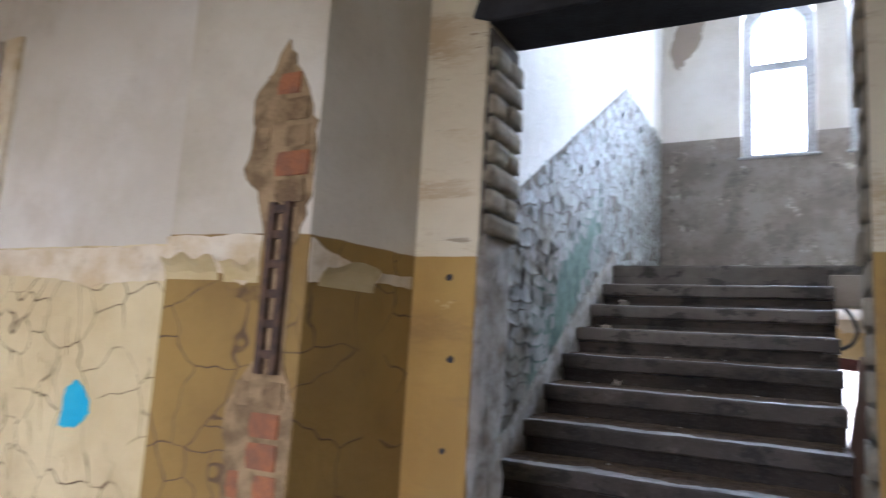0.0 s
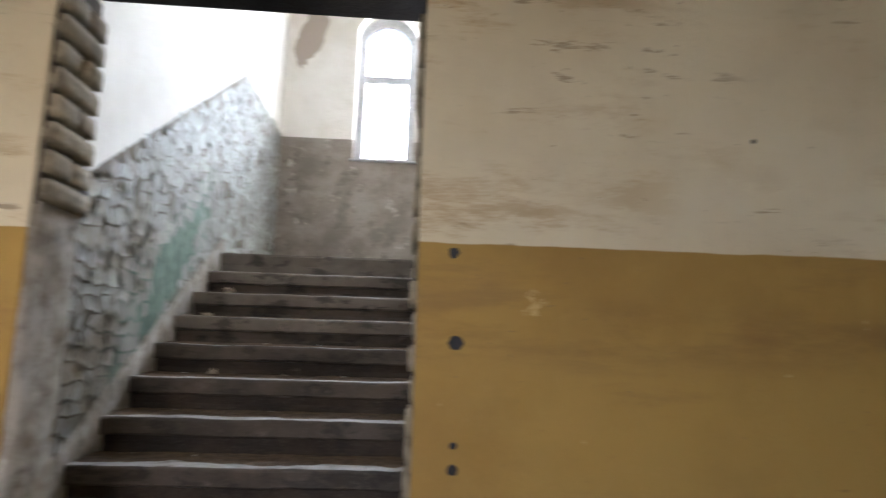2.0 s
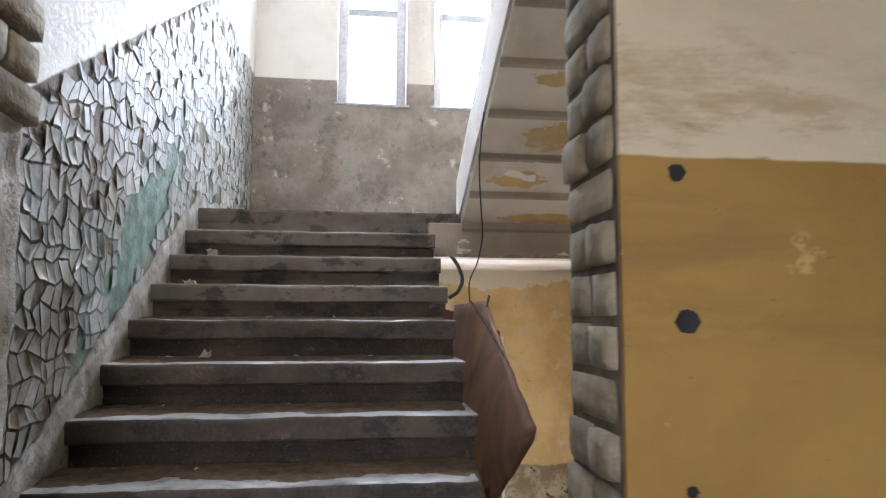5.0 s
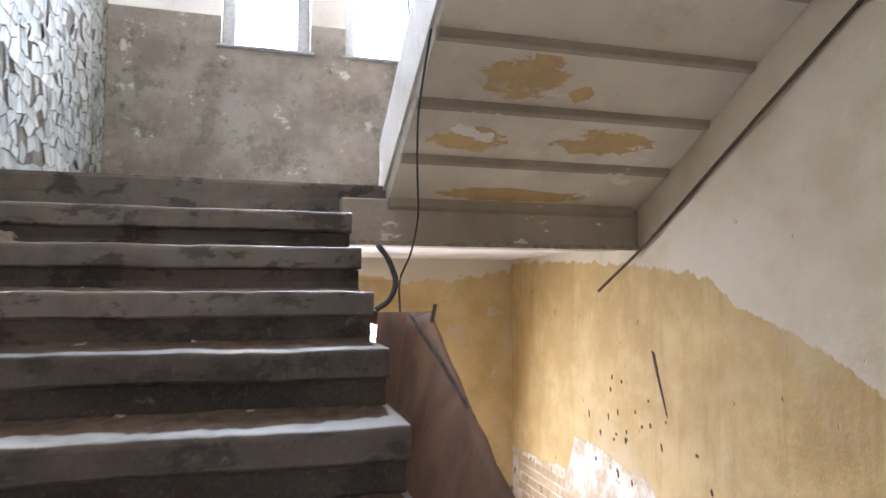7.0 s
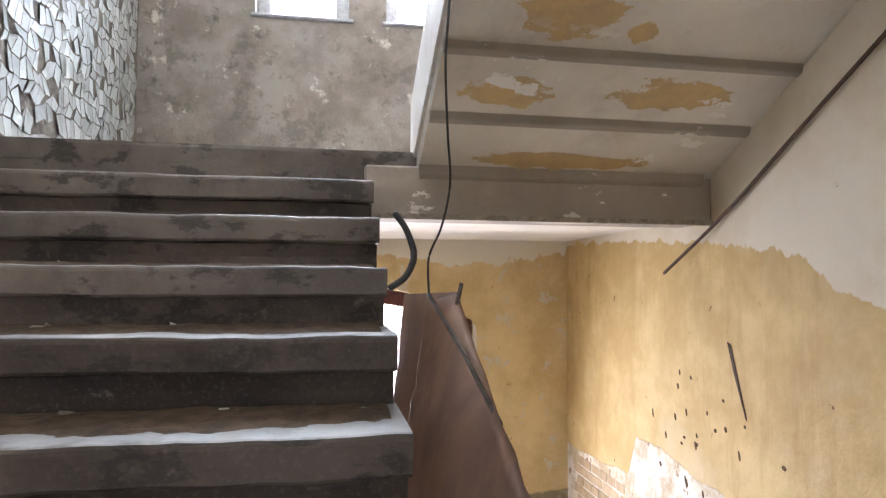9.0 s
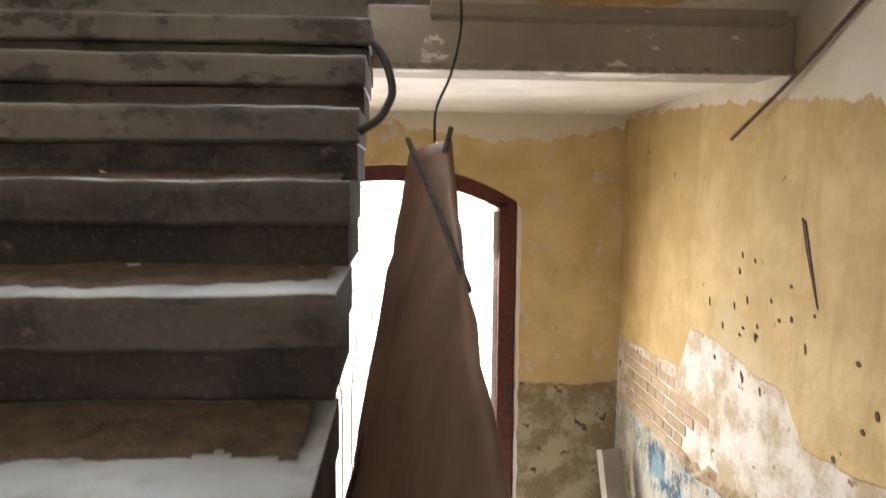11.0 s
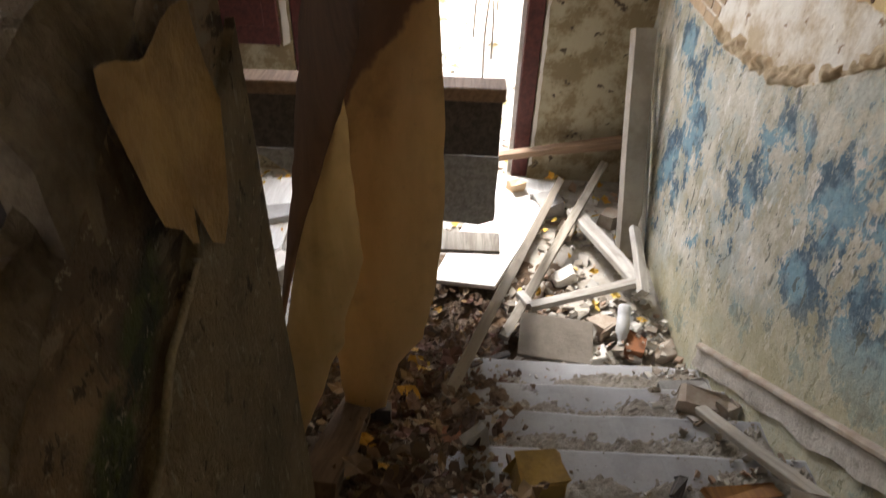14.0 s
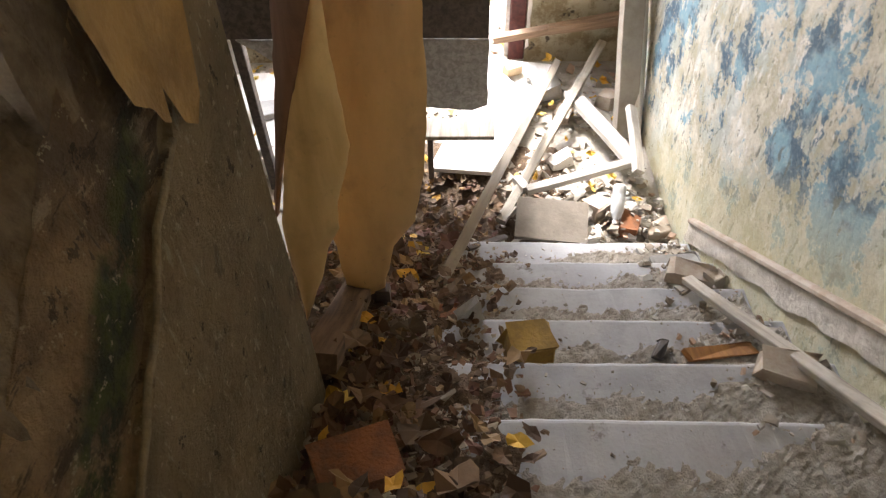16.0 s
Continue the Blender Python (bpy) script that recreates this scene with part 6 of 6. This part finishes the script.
def drift(name, x0, x1, y0, y1, height, material, label, category, ground=None, over=0.22):
    """A sheet of loose dirt over the steps, only where height(x, y) is above zero."""
    st = 0.012
    nx, ny = int((x1 - x0) / st), int((y1 - y0) / st)
    vs, fs, hs = [], [], []
    for j in range(ny + 1):
        for i in range(nx + 1):
            x, y = x0 + i * st, y0 + j * st
            h = height(x, y)
            hs.append(h)
            vs.append((x, y, (ground or stair_z)(y) + max(h, -0.006)))
    for j in range(ny):
        for i in range(nx):
            q = (j * (nx + 1) + i, j * (nx + 1) + i + 1, (j + 1) * (nx + 1) + i + 1, (j + 1) * (nx + 1) + i)
            zs = [vs[k][2] for k in q]
            if max(hs[k] for k in q) > 0 and (max(zs) - min(zs) < 0.1 or vs[q[0]][0] < over):
                fs.append(q)
    me = bpy.data.meshes.new(name)
    me.from_pydata(vs, [], fs)
    me.materials.append(material)
    return tagged(new(name, me), label, category, kind="stuff")


def lumps(x, y):
    return 0.016 * noise.noise((x * 9, y * 9, 0)) + 0.009 * noise.noise((x * 24, y * 24, 3)) + 0.005 * noise.noise((x * 60, y * 60, 5))


def up_z(y):
    return LAND - (int(-y / GO) + 1) * RISE


def rubble():
    def up_back(x, y):
        back = -y % GO
        return 0.016 * (1 - (back / (0.20 + 0.06 * noise.noise((x * 2.5, y * 1.2, 4)))) ** 2) + 0.35 * lumps(x, y) - 0.002
    drift("step_soil", XL + 0.02, -0.02, -2.85, -0.012, up_back, M["soil"], "brown dirt lying at the back of the treads", "dirt", up_z, -9)

    def floor_bank(x, y):
        return 0.05 + 0.03 * noise.noise((x * 2.5, y * 2.5, 8)) - 0.05 * max(0, x - 0.35) / 0.5 + lumps(x, y)
    drift("floor_soil", -0.5, 1.0, -0.2, 0.75, floor_bank, M["soil"], "dark leafy soil heaped at the stair foot", "dirt", lambda y: LOW)
    leaves("foot_leaves", 420, lambda r: Vector((r.uniform(-0.45, 0.6), r.uniform(-0.2, 0.5), LOW + 0.06 + 0.03 * r.random())), (0.02, 0.045), M["leaf"], "brown leaves heaped at the stair foot", seed=27)

    def left_bank(x, y):
        if x < 0 and y < -1.5:
            return -1.0
        edge = 0.52 + 0.16 * noise.noise((y * 3, 2, 1))
        return 0.035 * (1 - max(x, 0) / edge) + 0.03 * math.exp(-((y + 2.83) % GO) / 0.06) * max(0, 1 - x / 0.9) + lumps(x, y) - 0.004

    def back_edge(x, y):
        back = (y + 2.83) % GO
        right = max(0, (x - 1.05) / 0.45)
        return 0.015 * (1 - (back / (0.20 + 0.07 * noise.noise((x * 2.5, y * 1.2, 7)))) ** 2) + 0.022 * right + 0.42 * lumps(x, y) + 0.006 * noise.noise((x * 90, y * 90, 6)) - 0.005
    drift("soil_drift", -0.42, 0.8, -2.55, -0.12, left_bank, M["soil"], "dark soil drifted over the step ends", "dirt")
    drift("grit_drift", 0.3, XR - 0.01, -2.6, 0.1, back_edge, M["grit"], "pale grit gathered at the back of the treads", "grit")
    g = "bricks in the rubble"
    rows = (
        ("brick", (0.73, 1.44, -1.575), (0.11, 0.09, 0.06), 30, "brick_pale", "small pale brick on the white board"),
        ("brick", (1.00, 0.12, -1.60), (0.11, 0.10, 0.10), 5, "cement", "grey-brown half brick in the rubble"),
        ("brick", (1.13, 0.15, -1.60), (0.13, 0.12, 0.10), 40, "rubble_one", "broken half brick in the rubble"),
        ("brick", (1.30, 0.02, -1.60), (0.14, 0.10, 0.08), 70, "brick_red", "red-brown brick in the rubble"),
        ("brick", (1.43, -0.02, -1.58), (0.12, 0.10, 0.09), 15, "rubble_one", "broken half brick in the rubble"),
        ("brick", (1.43, -0.42, -1.33), (0.22, 0.12, 0.06), 8, "cement", "flat grey brick on a step"),
        ("brick", (1.40, -0.62, -1.31), (0.20, 0.11, 0.065), -14, "rubble_one", "broken brick on a step"),
        ("brick", (1.48, -0.66, -1.31), (0.06, 0.06, 0.09), 20, "rubble_one", "brick end on a step"),
        ("brick", (1.07, -0.06, -1.50), (0.12, 0.10, 0.07), 20, "white", "white plaster-coated brick on a step"),
        ("brick", (1.36, -1.42, -0.80), (0.15, 0.10, 0.055), -20, "rubble_one", "dusty grey brick on a step"),
        ("brick", (0.62, -1.24, -0.92), (0.15, 0.12, 0.11), 12, "yellow_brick", "yellow block standing on the steps"),
        ("brick", (0.16, -1.86, -0.53), (0.17, 0.14, 0.15), 20, "brick_red", "reddish brick on the leaf-covered steps"),
        ("brick", (0.17, -1.02, -1.05), (0.13, 0.10, 0.07), 25, "brick_pale", "pale holed brick in the leaves"),
        ("brick", (0.30, -1.00, -1.06), (0.12, 0.08, 0.08), 0, "brick_red", "dark red brick in the leaves"),
        ("brick", (0.42, -1.12, -0.98), (0.10, 0.03, 0.12), 40, "cement", "flat stone standing in the leaves"),
        ("brick", (0.95, 1.30, -1.60), (0.20, 0.16, 0.14), 25, "cement", "large grey concrete lump by the door"),
        ("brick", (1.05, 1.05, -1.64), (0.12, 0.10, 0.08), 65, "rubble_one", "broken brick by the planks"),
        ("brick", (1.36, 1.2, -1.64), (0.14, 0.12, 0.10), 50, "rubble_one", "broken brick behind the post"),
        ("brick", (0.98, 0.58, -1.65), (0.12, 0.08, 0.07), 30, "white", "whitish lump beside the frame"),
        ("brick", (-0.85, 1.05, -1.60), (0.25, 0.14, 0.10), 20, "cement", "grey stone on the lower floor"),
        ("brick", (-0.7, 0.55, -1.62), (0.22, 0.18, 0.13), 60, "white", "white concrete lump on the floor"),
    )
    for i, (nm, c, size, turn, m, label) in enumerate(rows):
        if "board" not in label:
            c = (c[0], c[1], stair_z(c[1]) + size[2] * 0.46)
        block(nm, c, size, (rng.uniform(-6, 6), rng.uniform(-6, 6), turn), M.get(m) or M["cement"], label, "brick", i + 3, g, 0.34)
    bm = fresh(); rough_box(bm, (0.38, 0.25, 0.028), 2, 0.03, 0.05)
    b = thing("board", bm, M["plain_board"], "grey-brown square board lying at the stair foot", "board")
    b.matrix_basis = pose(0.87, 0.0, -1.60, 16, 2, -6)
    bm = fresh(); rough_box(bm, (0.24, 0.05, 0.015), 5, 0.2, 0.1)
    b = thing("splinter", bm, M["splinter"], "orange-brown wood splinter on a step", "wood scrap")
    b.matrix_basis = pose(1.26, -1.24, -1.005, 3, 0, 8)
    bm = fresh(); rough_box(bm, (0.025, 0.07, 0.05), 6, 0.2, 0.1)
    b = thing("stick", bm, M["dark_wood"], "short grey stick end on a step", "wood scrap")
    b.matrix_basis = pose(1.06, -1.24, -0.995, 20, 0, -20)

    def right_side(r):
        x = XR - 0.03 - abs(r.gauss(0, 0.16)); y = r.uniform(-2.2, 0.1)
        return Vector((x, y, stair_z(y) + 0.006)) if x > 0.7 else None
    heap("wall_rubble", 1100, right_side, (0.003, 0.026), M["rubble"], "grey rubble heaped along the wall", "rubble", seed=11)

    def foot(r):
        x, y = r.uniform(0.6, 1.5), r.gauss(0.12, 0.25)
        if y > 0.8 or y < -0.2 or (abs(x - 0.87) < 0.21 and abs(y) < 0.16):
            return None
        return Vector((x, y, stair_z(y) + 0.02 + 0.09 * max(0, 1 - abs(y - 0.0) * 3) * r.random()))
    heap("brick_rubble", 520, foot, (0.006, 0.05), M["rubble"], "heap of broken bricks and plaster at the stair foot", "rubble", seed=12)

    def floor(r):
        x, y = r.uniform(XL + 0.05, XR - 0.05), r.uniform(0.1, 2.3)
        if y > YD - 0.05 and not -0.7 < x < 0.75:
            return None
        return Vector((x, y, LOW + 0.012))
    heap("floor_rubble", 1500, floor, (0.005, 0.045), M["rubble"], "broken plaster strewn over the lower floor", "rubble", seed=13)

    def treads(r):
        y = r.uniform(-2.8, 0.0); x = r.uniform(0.1, 1.45)
        back = (y + 2.83) % GO
        if r.random() > (1 - back / GO) ** 1.3 + 0.03:
            return None
        return Vector((x, y, stair_z(y) + 0.003))
    heap("tread_grit", 7000, treads, (0.0015, 0.009), M["rubble"], "pale grit strewn on the stair treads", "rubble", seed=14)

    def left_side(r):
        x = abs(r.gauss(0, 0.26)) + 0.01; y = r.uniform(-2.4, -0.1)
        if x > 0.58 + 0.15 * noise.noise((y * 4, 3, 1)):
            return None
        if y > -1.55 and r.random() < 0.3:
            x = r.uniform(-0.4, 0.1)
        return Vector((x, y, stair_z(y) + 0.01 + 0.05 * r.random() * max(0, 1 - x * 1.8) + 0.02))
    heap("litter_dirt", 7500, left_side, (0.003, 0.024), M["dark_rubble"], "dark dirt and debris along the stair side", "debris", 0.4, seed=15)
    leaves("leaf_litter", 800, lambda r: (lambda p: p and p + Vector((0, 0, 0.035)))(left_side(r)), (0.012, 0.036), M["leaf"], "brown dead leaves drifted on the steps", seed=16)
    leaves("curled_leaves", 130, lambda r: (lambda p: p and p + Vector((0, 0, 0.05)))(left_side(r)), (0.035, 0.07), M["leaf"], "large curled brown leaves on the steps", seed=19)
    leaves("yellow_leaves", 34, lambda r: (lambda p: p and p + Vector((0, 0, 0.05)))(left_side(r)), (0.03, 0.055), M["yellow_leaf"], "yellow autumn leaves on the steps", seed=17)
    leaves("yard_leaves", 160, lambda r: (lambda p: p and p + Vector((0, 0, 0.04)))(floor(r)), (0.02, 0.045), M["yellow_leaf"], "yellow leaves on the lower floor", seed=18)


def yard():
    def lie(r):
        x, y = r.uniform(-6, 6), 2.5 + 14 * r.random() ** 1.5
        d = y - 2.35
        return Vector((x, y, LOW + bank(d) + 0.05))
    leaves("yard_litter", 2600, lie, (0.03, 0.07), M["pale_leaf"], "pale fallen leaves on the yard bank", seed=21)
    for i, (x, y) in enumerate(((-0.35, 3.4), (-0.22, 3.9), (-0.55, 4.2), (0.52, 3.3), (0.60, 3.7), (0.42, 4.0), (0.66, 4.4), (-0.42, 3.1), (0.3, 4.8))):
        r = random.Random(i)
        d = y - 2.35
        z0 = LOW + bank(d) - 0.05
        pts = [Vector((x + r.uniform(-0.03, 0.03) * k, y + r.uniform(-0.02, 0.02) * k, z0 + k * 0.55)) for k in range(8)]
        v = empty("sapling", (x, y, z0), "thin bare twig growing before the door", "sapling", group="twigs in the yard")
        bm = fresh(); tube(bm, smooth_line(pts, 4), 0.009, 5, 0.3)
        st = part("stem", bm, M["twig"], v)
        for k in (2, 4):
            bm = fresh(); p = pts[k]
            q = [p, p + Vector((r.uniform(-0.15, 0.15), 0.0, 0.2)), p + Vector((r.uniform(-0.3, 0.3), 0.05, 0.5))]
            tube(bm, smooth_line(q, 4), 0.005, 4, 0.4)
            part("twig", bm, M["twig"], v)
    def bush(r):
        a, b, c = r.gauss(0, 0.13), r.gauss(0, 0.10), abs(r.gauss(0, 0.11))
        return Vector((0.42 + a * 0.8, 4.3 + b, -0.95 + c))
    b = leaves("bush", 220, bush, (0.02, 0.05), M["green_leaf"], "small green bush on the yard bank", "bush", seed=30)
    b["kind"] = ""
    def weeds(r):
        x, y = r.uniform(-5, 5), 4.2 + 8 * r.random()
        d = y - 2.35
        return Vector((x, y, LOW + bank(d) + 0.12 * r.random()))
    leaves("weeds", 700, weeds, (0.03, 0.07), M["pale_leaf"], "dry weeds on the yard bank", "weeds", seed=31)


structure()
flights()
windows()
yard_door()
outside()
pier_things()
peeling()
stair_clutter()
sheet()
counter()
lower_things()
post_things()
bottle()
rubble()
yard()
hall_things(bpy.data.objects["wall_opening"])
